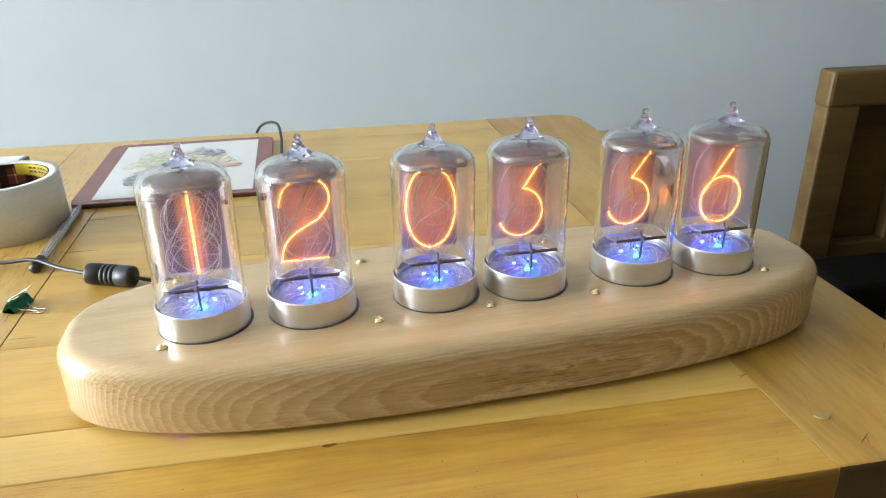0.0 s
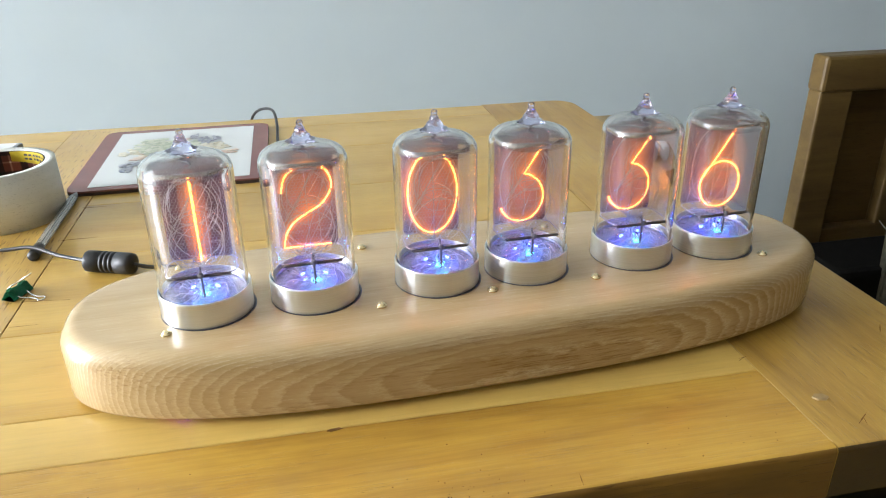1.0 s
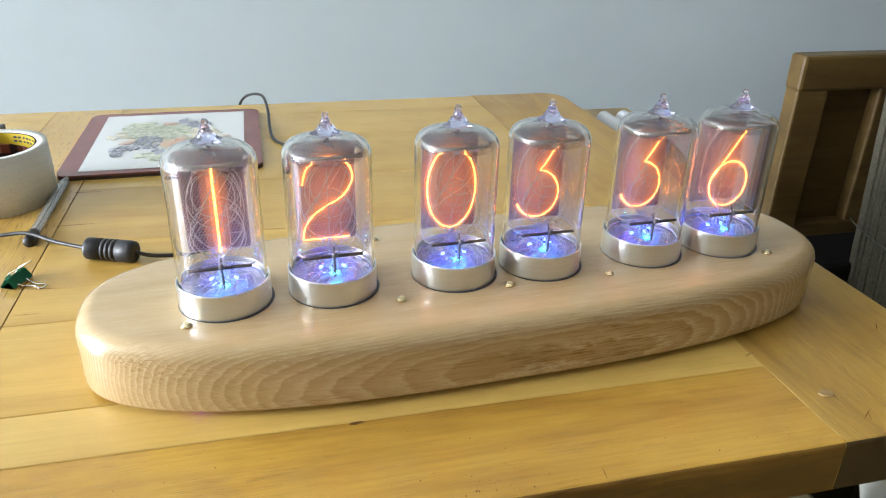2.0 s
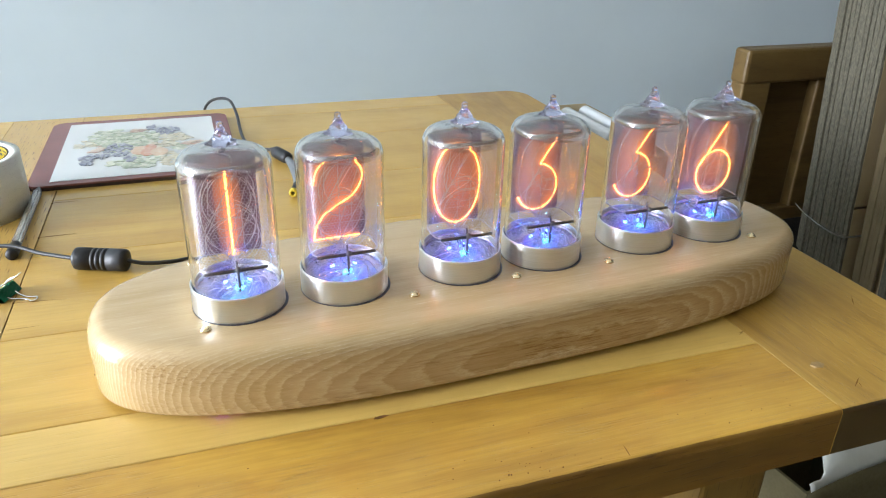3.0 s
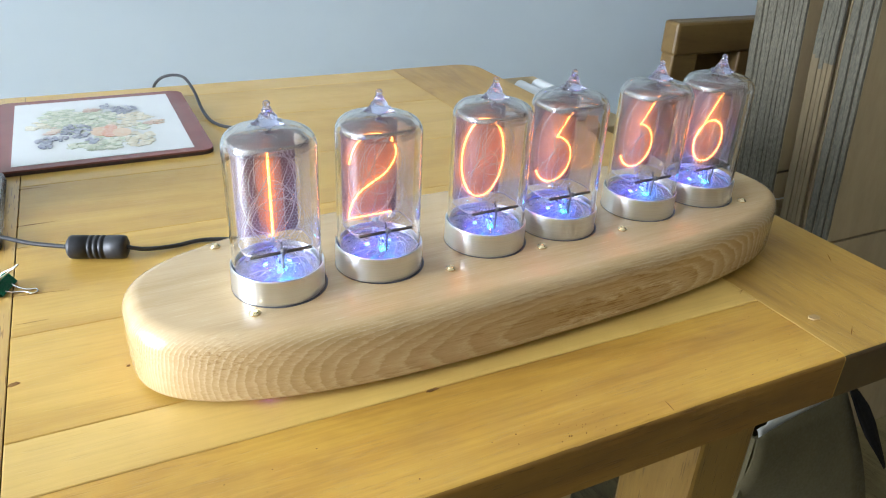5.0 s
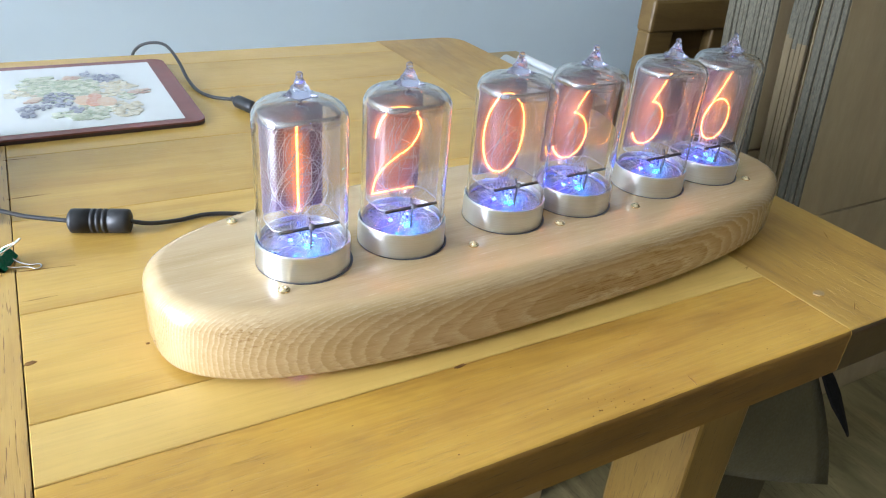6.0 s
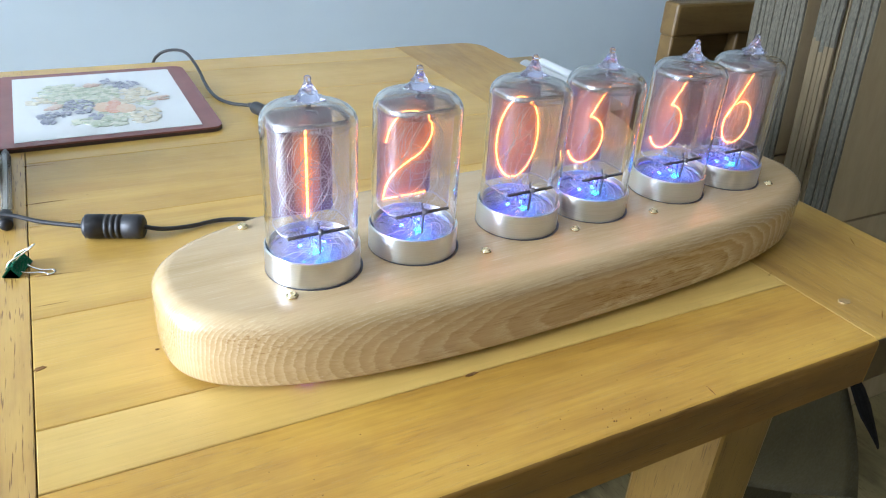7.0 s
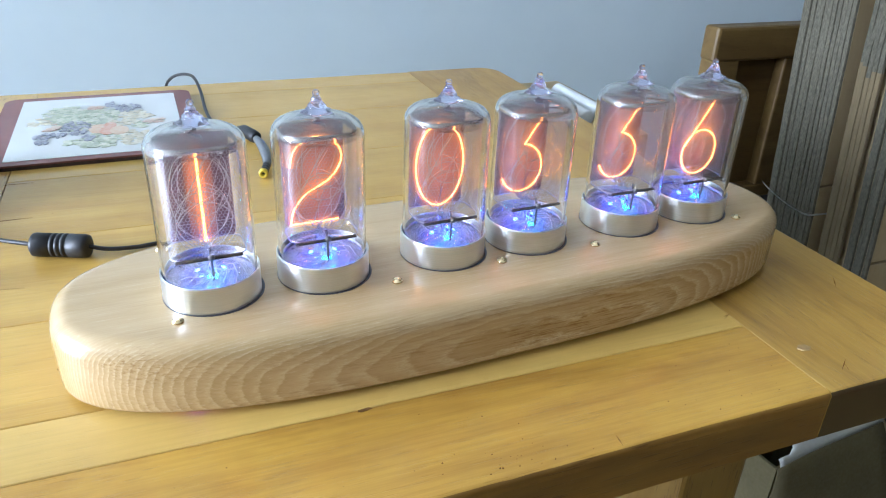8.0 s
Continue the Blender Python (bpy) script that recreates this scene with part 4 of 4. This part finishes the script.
# ---------------------------------------------------------------- things on the table
def place_mat():
    w, d = 0.184, 0.207
    t = thing("place_mat", pose(0.0665, 0.4905, TOP, 0, 0, 0.6), "place mat with maroon border and printed fruit picture", "place mat")
    part("backing", prism(rounded_rect(-w / 2, w / 2, -d / 2, d / 2, 0.011), 0.0, 0.0030), M_CORK, t, "dark cork backing")
    part("border", prism(rounded_rect(-w / 2, w / 2, -d / 2, d / 2, 0.011), 0.0030, 0.0046, bevel=0.0006), M_MAROON, t, "glossy maroon border")
    x0, x1, y0, y1 = -w / 2 + 0.018, w / 2 - 0.017, -d / 2 + 0.010, d / 2 - 0.012
    part("picture", prism([(x0, y0), (x1, y0), (x1, y1), (x0, y1)], 0.0040, 0.0049), M_CREAM, t, "cream picture panel")
    rnd = random.Random(5)
    cx, cy = (x0 + x1) / 2, (y0 + y1) / 2
    def leaf(bm, x, y, s, a, z):
        pts = []
        for k in range(14):
            q = 2 * math.pi * k / 14
            r = s * (0.62 + 0.38 * math.cos(q)) * (1 + 0.22 * math.cos(5 * q + a) + 0.1 * rnd.random())
            pts.append((x + r * math.cos(q + a), y + 0.8 * r * math.sin(q + a)))
        bm.faces.new([bm.verts.new((px, py, z)) for px, py in pts])
    def blob(bm, x, y, rx, ry, z, n=14):
        bm.faces.new([bm.verts.new((x + rx * math.cos(2 * math.pi * k / n), y + ry * math.sin(2 * math.pi * k / n), z)) for k in range(n)])
    def flat(name, bm, m, label):
        r = bmesh.ops.extrude_face_region(bm, geom=bm.faces[:])
        bmesh.ops.translate(bm, verts=[v for v in r["geom"] if isinstance(v, bmesh.types.BMVert)], vec=(0, 0, -0.0004))
        return tagged(part(name, bm, m, t, label), kind="stuff")
    # bunches: middle and half sizes
    GREEN = ((-0.012, 0.010, 0.026, 0.030), (0.010, -0.045, 0.016, 0.014), (-0.034, 0.037, 0.016, 0.022), (-0.002, 0.028, 0.016, 0.020), (0.038, -0.020, 0.006, 0.010), (-0.019, -0.058, 0.009, 0.010), (0.002, -0.063, 0.013, 0.012))
    TAN = ((-0.054, 0.011, 0.007, 0.010), (0.035, 0.016, 0.013, 0.013), (0.033, -0.054, 0.011, 0.020), (0.020, -0.008, 0.013, 0.008))
    RUST = ((-0.041, -0.008, 0.005, 0.010), (0.052, -0.009, 0.008, 0.006), (-0.005, 0.050, 0.006, 0.006))
    GRAPES = ((-0.021, -0.015, 0.014, 0.021), (-0.043, -0.033, 0.014, 0.009), (-0.048, -0.050, 0.007, 0.008), (-0.008, -0.047, 0.006, 0.009), (0.010, 0.058, 0.005, 0.012), (0.027, 0.044, 0.012, 0.015))
    z = 0.00497
    for bunches, m, label in ((GREEN, M_LEAF, "printed green leaves"), (TAN, M_TANLEAF, "printed ochre leaves"), (RUST, M_RUSTLEAF, "printed rust leaves")):
        bm = bmesh.new()
        for x, y, sx, sy in bunches:
            for k in range(max(14, int(sx * sy * 290000))):
                a, q = rnd.random() * 6.283, rnd.random() ** 0.5 * 1.15
                z += 0.0000008
                leaf(bm, x + sx * q * math.cos(a), y + sy * q * math.sin(a), 0.0026 + 0.0034 * rnd.random(), rnd.random() * 6.28, z)
        flat("leaf_print", bm, m, label)
    bm = bmesh.new()
    for x, y, r in ((0.0, -0.022, 0.0088), (0.008, -0.030, 0.0075), (0.0185, -0.031, 0.0085), (0.010, -0.014, 0.006)):
        z += 0.00002
        blob(bm, x, y, r, r * 1.55, z, 24)
    flat("peach_print", bm, M_PEACH, "printed orange peaches")
    bm = bmesh.new()
    for x, y, sx, sy in GRAPES:
        for k in range(int(10 + sx * sy * 190000)):
            a, q = rnd.random() * 6.283, rnd.random() ** 0.5
            z += 0.0000008
            blob(bm, x + sx * q * math.cos(a), y + sy * q * math.sin(a), 0.0015 + 0.0006 * rnd.random(), 0.0023 + 0.0008 * rnd.random(), z, 10)
    flat("grape_print", bm, M_GRAPE, "printed dark blue grapes")
    return t

place_mat()


def tape_roll():
    t = thing("tape_roll", pose(-0.061, 0.350, TOP, 0, 0, 20), "roll of clear packing tape with tartan card core", "tape")
    R, r, h = 0.0465, 0.0392, 0.048
    part("tape", lathe([(r, 0.0004), (R, 0.0), (R + 0.0002, h * 0.5), (R, h), (r, h - 0.0004), (r, 0.0004)], 72), M_TAPE, t, "translucent wound tape", True)
    part("liner", lathe([(r - 0.0001, 0.0006), (r - 0.0001, h - 0.0009), (r - 0.0008, h - 0.0009), (r - 0.0008, 0.0006), (r - 0.0001, 0.0006)], 64), M_PAPER, t, "white outer layer of the core")
    part("core", lathe([(r - 0.0009, 0.0005), (r - 0.0009, h - 0.0008), (r - 0.0018, h - 0.0008), (r - 0.0018, 0.0005), (r - 0.0009, 0.0005)], 64), M_TARTAN, t, "dark red tartan card core")
    bm = bmesh.new()
    n = 16
    lo, hi = [], []
    for k in range(n + 1):
        a = radians(-30 + 100 * k / n)
        q = r - 0.0021
        lo.append(bm.verts.new((q * math.cos(a), q * math.sin(a), h - 0.016 + 0.006 * k / n)))
        hi.append(bm.verts.new((q * math.cos(a), q * math.sin(a), h - 0.001)))
    for k in range(n):
        bm.faces.new((lo[k], lo[k + 1], hi[k + 1], hi[k]))
    lab = part("label", bm, M_YELLOW, t, "yellow paper label inside the core")
    for row in range(2):
        bm = bmesh.new()
        for k in range(9):
            a0, a1 = radians(-10 + 7 * k), radians(-10 + 7 * k + (5 if k % 3 else 3.5))
            q = r - 0.0024
            z = h - 0.005 - 0.0035 * row
            vs = [bm.verts.new((q * math.cos(a), q * math.sin(a), zz)) for a, zz in ((a0, z), (a1, z), (a1, z + 0.0018), (a0, z + 0.0018))]
            bm.faces.new(vs)
        tagged(part("writing", bm, M_INK, lab, "dark bars of small writing"), kind="stuff")
    return t

tape_roll()


def ballpoint():
    a, b = Vector((-0.0115, 0.2450, TOP + 0.0042)), Vector((-0.0130, 0.3850, TOP + 0.0042))
    L = (b - a).length
    t = thing("ballpoint_pen", Matrix.Translation(a) @ (b - a).to_track_quat("Z", "Y").to_matrix().to_4x4(), "clear plastic ballpoint pen with black end plug", "pen")
    part("barrel", lathe([(0.0030, 0.014), (0.0041, 0.014), (0.0041, L - 0.016), (0.0030, L - 0.013), (0.0030, 0.014)], 6), M_PENBODY, t, "clear hexagonal barrel")
    part("refill", lathe([(0, 0.01), (0.0014, 0.01), (0.0014, L - 0.012), (0, L - 0.012)], 10), M_WHITEPL, t, "pale ink refill")
    part("end_plug", lathe([(0, 0), (0.0040, 0.0004), (0.0042, 0.002), (0.0042, 0.0165), (0.0032, 0.019), (0, 0.019)], 20), M_BLACK, t, "black end plug", True)
    part("nose", lathe([(0.0032, L - 0.015), (0.0030, L - 0.010), (0.0014, L - 0.002), (0.0005, L), (0, L)], 16), M_GREYPL, t, "grey writing tip", True)

ballpoint()


def power_lead():
    t = thing("power_lead", pose(0.05, 0.21, TOP), "black power lead with ribbed ferrite sleeve", "cable")
    def loc(p):
        return (p[0] - 0.05, p[1] - 0.21, p[2])
    z = 0.0022
    left = smooth_line([loc(p) for p in ((-0.26, 0.300, z), (-0.16, 0.283, z), (-0.085, 0.268, z), (-0.035, 0.2560, 0.0070), (-0.0115, 0.2480, 0.0105), (0.010, 0.2345, 0.0080), (0.034, 0.2190, 0.0080))])
    right = smooth_line([loc(p) for p in ((0.068, 0.2060, 0.0080), (0.080, 0.2045, 0.0050), (0.098, 0.2080, z), (0.120, 0.2100, z), (0.150, 0.198, z), (0.180, 0.172, 0.006), (0.192, 0.150, 0.012), (0.197, 0.128, 0.016))])
    part("lead", sweep(left, 0.0015, 10), M_CABLE, t, smooth=True)
    part("lead", sweep(right, 0.0015, 10), M_CABLE, t, smooth=True)
    prof = [(0, 0), (0.0058, 0.0), (0.0078, 0.0015), (0.0080, 0.003)]
    for k in range(4):
        s = 0.0125 + k * 0.0036
        prof += [(0.0080, s), (0.0069, s + 0.0005), (0.0069, s + 0.0012), (0.0080, s + 0.0017)]
    prof += [(0.0080, 0.0345), (0.0076, 0.0368), (0.0056, 0.0378), (0, 0.0378)]
    bm = lathe(prof, 28)
    a, b = Vector(loc((0.0335, 0.2192, 0.0082))), Vector(loc((0.0690, 0.2056, 0.0082)))
    bm.transform(Matrix.Translation(a) @ (b - a).to_track_quat("Z", "Y").to_matrix().to_4x4())
    f = part("ferrite_sleeve", bm, M_BLACK, t, "ribbed black ferrite sleeve", True)

power_lead()


def plug_lead():
    t = thing("plug_lead", pose(0.17, 0.50, TOP), "thin black lead ending in a plug with yellow tip", "cable")
    def loc(p):
        return (p[0] - 0.17, p[1] - 0.50, p[2])
    pts = smooth_line([loc(p) for p in ((0.125, 0.668, -0.20), (0.128, 0.662, -0.06), (0.133, 0.653, -0.012), (0.140, 0.643, 0.005), (0.152, 0.627, 0.014), (0.164, 0.600, 0.0175), (0.1685, 0.560, 0.012), (0.1690, 0.515, 0.004), (0.1715, 0.480, 0.0022), (0.180, 0.4560, 0.0026), (0.1945, 0.4310, 0.0066))])
    part("lead", sweep(pts, 0.0017, 10), M_CABLE, t, smooth=True)
    def turned(prof, a, b, m, name, label):
        bm = lathe(prof, 20)
        a, b = Vector(loc(a)), Vector(loc(b))
        bm.transform(Matrix.Translation(a) @ (b - a).to_track_quat("Z", "Y").to_matrix().to_4x4())
        return part(name, bm, m, t, label, True)
    turned([(0, 0), (0.0024, 0), (0.0028, 0.005), (0.0050, 0.0075), (0.0060, 0.010), (0.0061, 0.030), (0.0056, 0.034), (0.0040, 0.036), (0, 0.036)], (0.1935, 0.4330, 0.0068), (0.2065, 0.3985, 0.0068), M_BLACK, "strain_relief", "black moulded plug body")
    sleeve = [loc(p) for p in ((0.2050, 0.4020, 0.0062), (0.2072, 0.3850, 0.0058), (0.2080, 0.3650, 0.0052), (0.2068, 0.3450, 0.0050), (0.2040, 0.3300, 0.0048))]
    part("sleeve", sweep(smooth_line(sleeve, 6), [0.0030 + 0.0017 * math.sin(math.pi * k / 24) for k in range(25)], 14), M_GREYPL, t, "smooth grey sleeve", True)
    turned([(0, 0), (0.0034, 0), (0.0034, 0.004), (0.0030, 0.0045), (0.0034, 0.005), (0.0034, 0.0095), (0.0030, 0.010), (0.0034, 0.0105), (0.0034, 0.016), (0, 0.016)], (0.2042, 0.3310, 0.0048), (0.1990, 0.3130, 0.0046), M_BLACK, "barrel", "ribbed dark barrel")
    turned([(0.0018, 0), (0.0038, 0), (0.0040, 0.003), (0.0036, 0.005), (0.0018, 0.005), (0.0018, 0)], (0.1993, 0.3160, 0.0046), (0.1975, 0.3080, 0.0046), M_YELLOW, "tip", "yellow ring at the plug tip")

plug_lead()


def binder_clip():
    t = thing("binder_clip", pose(-0.0057, 0.1891, TOP, 0, 0, 67.2), "small green binder clip with bright wire arms", "clip")
    L = 0.0189
    bm = bmesh.new()
    prof = [(-0.0045, 0.0006), (0.0045, 0.0006), (0.0049, 0.0014), (0.0006, 0.0072), (-0.0006, 0.0072), (-0.0049, 0.0014)]
    lo = [bm.verts.new((-L / 2, y, z)) for y, z in prof]
    hi = [bm.verts.new((L / 2, y, z)) for y, z in prof]
    for k in range(6):
        j = (k + 1) % 6
        if k != 3:
            bm.faces.new((lo[k], lo[j], hi[j], hi[k]))
    bmesh.ops.solidify(bm, geom=bm.faces[:], thickness=0.0005)
    part("body", bm, M_GREEN, t, "green enamelled spring body")
    for s in (-1, 1):
        for y in (0.0009, -0.0009):
            part("curl", sweep([(s * 0.0035, y, 0.0076), (s * 0.0075, y, 0.0076)], 0.0007, 8), M_GREEN, t)
    part("arm", sweep(smooth_line([(-0.0048, 0.0046, 0.0032), (-0.0042, 0.0012, 0.0084), (-0.0020, -0.0040, 0.0115), (0.0010, -0.0070, 0.0132), (0.0016, -0.0094, 0.0148), (0.0042, -0.0106, 0.0158), (0.0058, -0.0092, 0.0148), (0.0046, -0.0066, 0.0130), (0.0046, -0.0030, 0.0112), (0.0052, 0.0012, 0.0084), (0.0048, 0.0046, 0.0032)], 6), 0.0005, 8), M_NICKEL, t, "bright wire arm", True)
    part("arm", sweep(smooth_line([(-0.0048, -0.0040, 0.0022), (-0.0040, -0.0072, 0.0010), (-0.0026, -0.0125, 0.0007), (-0.0030, -0.0165, 0.0007), (-0.0046, -0.0195, 0.0007), (-0.0022, -0.0218, 0.0007), (0.0010, -0.0200, 0.0007), (0.0004, -0.0165, 0.0007), (0.0006, -0.0125, 0.0007), (0.0026, -0.0072, 0.0010), (0.0040, -0.0040, 0.0022)], 6), 0.0005, 8), M_NICKEL, t, "bright wire arm", True)

binder_clip()


def booklet():
    t = thing("booklet", pose(-0.1655, 0.4950, TOP, 0, 0, -4), "closed booklet with pale printed cover", "booklet")
    part("pages", box(-0.052, 0.050, -0.06, 0.06, 0.0, 0.009, 0.0008, 1), M_PAPER, t)
    part("spine", box(0.050, 0.0545, -0.061, 0.061, 0.0, 0.0105, 0.001, 1), M_GREYPL, t, "dark spine")
    part("cover", box(-0.053, 0.0500, -0.061, 0.061, 0.009, 0.0105, 0.0004, 1), M_PAPER, t, "pale cover")

booklet()

# ---------------------------------------------------------------- beside the table
def chair():
    x0, y0 = 1.064, 0.772
    t = thing("dining_chair", pose(x0 + 0.225, y0 + 0.02, 0), "dark wooden chair with slatted framed back and black seat", "chair")
    def p(name, a, m=M_CHAIR, bev=0.004, label=""):
        bm = box(a[0] - 0.225, a[1] - 0.225, a[2] - 0.02, a[3] - 0.02, a[4], a[5], bev)
        return part(name, bm, m, t, label)
    p("post", (0.0, 0.064, 0.0, 0.034, 0.0, 0.700))
    p("post", (0.398, 0.450, 0.0, 0.034, 0.0, 0.700))
    p("top_rail", (-0.002, 0.452, -0.003, 0.037, 0.698, 0.760), bev=0.006)
    p("lower_rail", (0.064, 0.398, 0.004, 0.030, 0.405, 0.440))
    p("slat", (0.176, 0.250, 0.004, 0.030, 0.438, 0.700))
    p("back_panel", (0.060, 0.400, 0.029, 0.034, 0.438, 0.700), bev=0.0, label="dark recessed back panel")
    # seat block carried down in black to give the shade beneath it
    p("seat", (0.0, 0.45, -0.13, 0.0, 0.200, 0.420), M_SEAT, 0.012, "black leather seat, deepened to darken the space below")
    p("leg", (0.0, 0.04, -0.13, -0.09, 0.0, 0.202))
    p("leg", (0.41, 0.45, -0.13, -0.09, 0.0, 0.202))

chair()


def card_stack(name, x0, y0, y1, x1, z1, n, edge, label, group, slot=None, crumple=0.0):
    """Flattened boxes standing on edge; n sheets side by side, with wavy cut edges."""
    t = thing(name, pose(x0, (y0 + y1) / 2 - 0.048, 0, -5.0, 0, 0), label, "cardboard", group)
    rnd = random.Random(int(x0 * 1000))
    w = (y1 - y0) / n
    for k in range(n):
        jx = 0.006 * rnd.random()
        jz = 0.05 * rnd.random()
        ya = y0 - (y0 + y1) / 2 + k * w
        bm = bmesh.new()
        rows = 40
        top = z1 - jz
        vl, vr, wl, wr = [], [], [], []
        for r in range(rows + 1):
            z = top * r / rows
            d = jx + 0.0005 * math.sin(r * 2.2 + k) + (crumple * rnd.random() if z > 0.80 else 0)
            vl.append(bm.verts.new((d, ya + 0.12 * w, z)))
            vr.append(bm.verts.new((d, ya + 0.92 * w, z)))
            wl.append(bm.verts.new((d + 0.004, ya, z)))
            wr.append(bm.verts.new((d + 0.004, ya + w * 0.985, z)))
        for r in range(rows):
            bm.faces.new((vl[r], vr[r], vr[r + 1], vl[r + 1]))
            bm.faces.new((wl[r], vl[r], vl[r + 1], wl[r + 1]))
            bm.faces.new((vr[r], wr[r], wr[r + 1], vr[r + 1]))
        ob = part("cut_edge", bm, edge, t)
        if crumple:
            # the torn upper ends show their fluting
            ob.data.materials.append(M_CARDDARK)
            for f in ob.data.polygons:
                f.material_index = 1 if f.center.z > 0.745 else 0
        if k == 0 and slot:
            za, zb, sx = slot
            bm = prism([(0.005 + jx, 0), (x1 - x0, 0), (x1 - x0, top), (0.005 + jx, top), (0.005 + jx, zb), (sx, zb), (sx, za), (0.005 + jx, za)], -ya - w * 0.98, -ya)
            bm.transform(pose(0, 0, 0, 90, 0, 0))
        else:
            bm = box(0.005 + jx + 1.2 * crumple, x1 - x0, ya, ya + w * 0.98, 0, top)
        part("sheet", bm, M_CARD, t)
    return t

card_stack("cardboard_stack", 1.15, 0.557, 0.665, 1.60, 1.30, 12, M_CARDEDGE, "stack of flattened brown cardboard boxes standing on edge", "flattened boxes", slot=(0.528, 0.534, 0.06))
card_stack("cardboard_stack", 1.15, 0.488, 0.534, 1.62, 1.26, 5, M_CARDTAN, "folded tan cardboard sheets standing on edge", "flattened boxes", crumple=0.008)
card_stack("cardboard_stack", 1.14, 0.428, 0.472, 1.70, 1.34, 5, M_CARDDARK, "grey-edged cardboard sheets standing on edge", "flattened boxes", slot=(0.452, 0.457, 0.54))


def stack_strap():
    t = thing("film_strap", pose(1.145, 0.600, 0.484), "thin clear plastic strap round the cardboard stack", "strap")
    line = smooth_line([(0.004, 0.072, 0.012), (-0.003, 0.046, 0.008), (-0.004, 0.0, -0.001), (-0.003, -0.042, -0.003), (0.004, -0.062, 0.004), (0.020, -0.070, 0.008)], 6)
    bm = bmesh.new()
    lo = [bm.verts.new(p) for p in line]
    hi = [bm.verts.new(p + Vector((-0.0012, 0, 0.0035))) for p in line]
    for k in range(len(line) - 1):
        bm.faces.new((lo[k], lo[k + 1], hi[k + 1], hi[k]))
    bmesh.ops.solidify(bm, geom=bm.faces[:], thickness=0.0004)
    part("strap", bm, M_WHITEPL, t, smooth=True)

stack_strap()


def foam_rolls():
    s = thing("carton", pose(0.625, 0.53, 0), "closed plain brown cardboard carton beside the table", "box")
    part("body", box(-0.04, 0.05, -0.12, 0.12, 0, 0.720, 0.002), M_CARD, s)
    for x in (0.600, 0.628):
        t = thing("foam_roll", pose(x, 0.508, 0.7300), "short white foam roll lying on a carton", "roll", "white rolls")
        bm = lathe([(0, -0.062), (0.008, -0.062), (0.0100, -0.060), (0.0100, 0.060), (0.008, 0.062), (0, 0.062)], 24)
        bm.transform(pose(0, 0, 0, 90, 0, 0))
        part("roll", bm, M_FOAM, t, smooth=True)

foam_rolls()


def open_box():
    t = thing("open_box", pose(0.8650, 0.2650, 0, 0, 0, 7.0), "open cardboard box with white lining and a drooping front sheet", "box")
    w, d, h = 0.106, 0.066, 0.352
    for a in ((-w, w, -d, -d + 0.004), (-w, w, d - 0.004, d), (-w, -w + 0.004, -d + 0.004, d - 0.004), (w - 0.004, w, -d + 0.004, d - 0.004)):
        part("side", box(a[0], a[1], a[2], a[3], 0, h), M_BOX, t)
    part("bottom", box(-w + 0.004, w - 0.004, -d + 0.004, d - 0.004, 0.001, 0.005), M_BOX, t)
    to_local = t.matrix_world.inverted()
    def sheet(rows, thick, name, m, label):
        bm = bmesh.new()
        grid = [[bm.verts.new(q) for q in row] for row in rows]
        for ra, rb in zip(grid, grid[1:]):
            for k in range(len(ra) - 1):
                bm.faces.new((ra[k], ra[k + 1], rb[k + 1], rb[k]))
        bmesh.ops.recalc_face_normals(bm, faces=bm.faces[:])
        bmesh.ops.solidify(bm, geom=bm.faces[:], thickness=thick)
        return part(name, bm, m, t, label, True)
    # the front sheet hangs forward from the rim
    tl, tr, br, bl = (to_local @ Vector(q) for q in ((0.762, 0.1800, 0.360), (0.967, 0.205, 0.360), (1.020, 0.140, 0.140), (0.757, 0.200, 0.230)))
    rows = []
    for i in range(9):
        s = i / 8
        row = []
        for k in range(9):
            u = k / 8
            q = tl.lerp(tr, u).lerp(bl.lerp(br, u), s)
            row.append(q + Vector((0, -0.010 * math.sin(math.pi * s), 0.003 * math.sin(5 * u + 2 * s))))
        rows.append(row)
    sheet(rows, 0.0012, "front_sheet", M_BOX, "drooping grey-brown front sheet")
    # white lining that rises behind the rim, open at one end
    rnd = random.Random(3)
    rows = []
    for k in range(21):
        u = k / 20
        x = -w + 0.004 + (2 * w - 0.008) * u
        lift = min(1.0, max(0.06, (u - 0.12) / 0.20))
        j = [0.0018 * (rnd.random() - 0.5) for q in range(4)]
        rows.append([(x, -d - 0.004, h - 0.002 + j[0]), (x, -d + 0.001, h + 0.010 + j[1]), (x, -d + 0.001 + 0.022 * lift, h + 0.010 + 0.026 * lift + j[2]), (x, -d + 0.001 + 0.052 * lift, h + 0.010 + 0.034 * lift + j[3])])
    sheet(rows, 0.0006, "lining", M_WHITEPL, "crumpled white lining over the rim")
    # torn side flap
    top = to_local @ Vector((0.968, 0.2040, 0.362))
    down = to_local.to_3x3() @ Vector((0.018, -0.074, -0.110))
    across = Vector((0.044, 0.010, 0.0))
    rows = []
    for s, a0, a1 in ((0.0, 0.0, 0.35), (0.15, 0.0, 0.65), (0.35, -0.05, 0.95), (0.55, 0.0, 1.0), (0.75, 0.25, 0.85), (0.92, 0.42, 0.72), (1.0, 0.48, 0.60)):
        rows.append([top + down * s + across * (a0 + (a1 - a0) * k / 3) for k in range(4)])
    sheet(rows, 0.0015, "flap", M_SEAT, "dark torn flap hanging from the rim")

open_box()
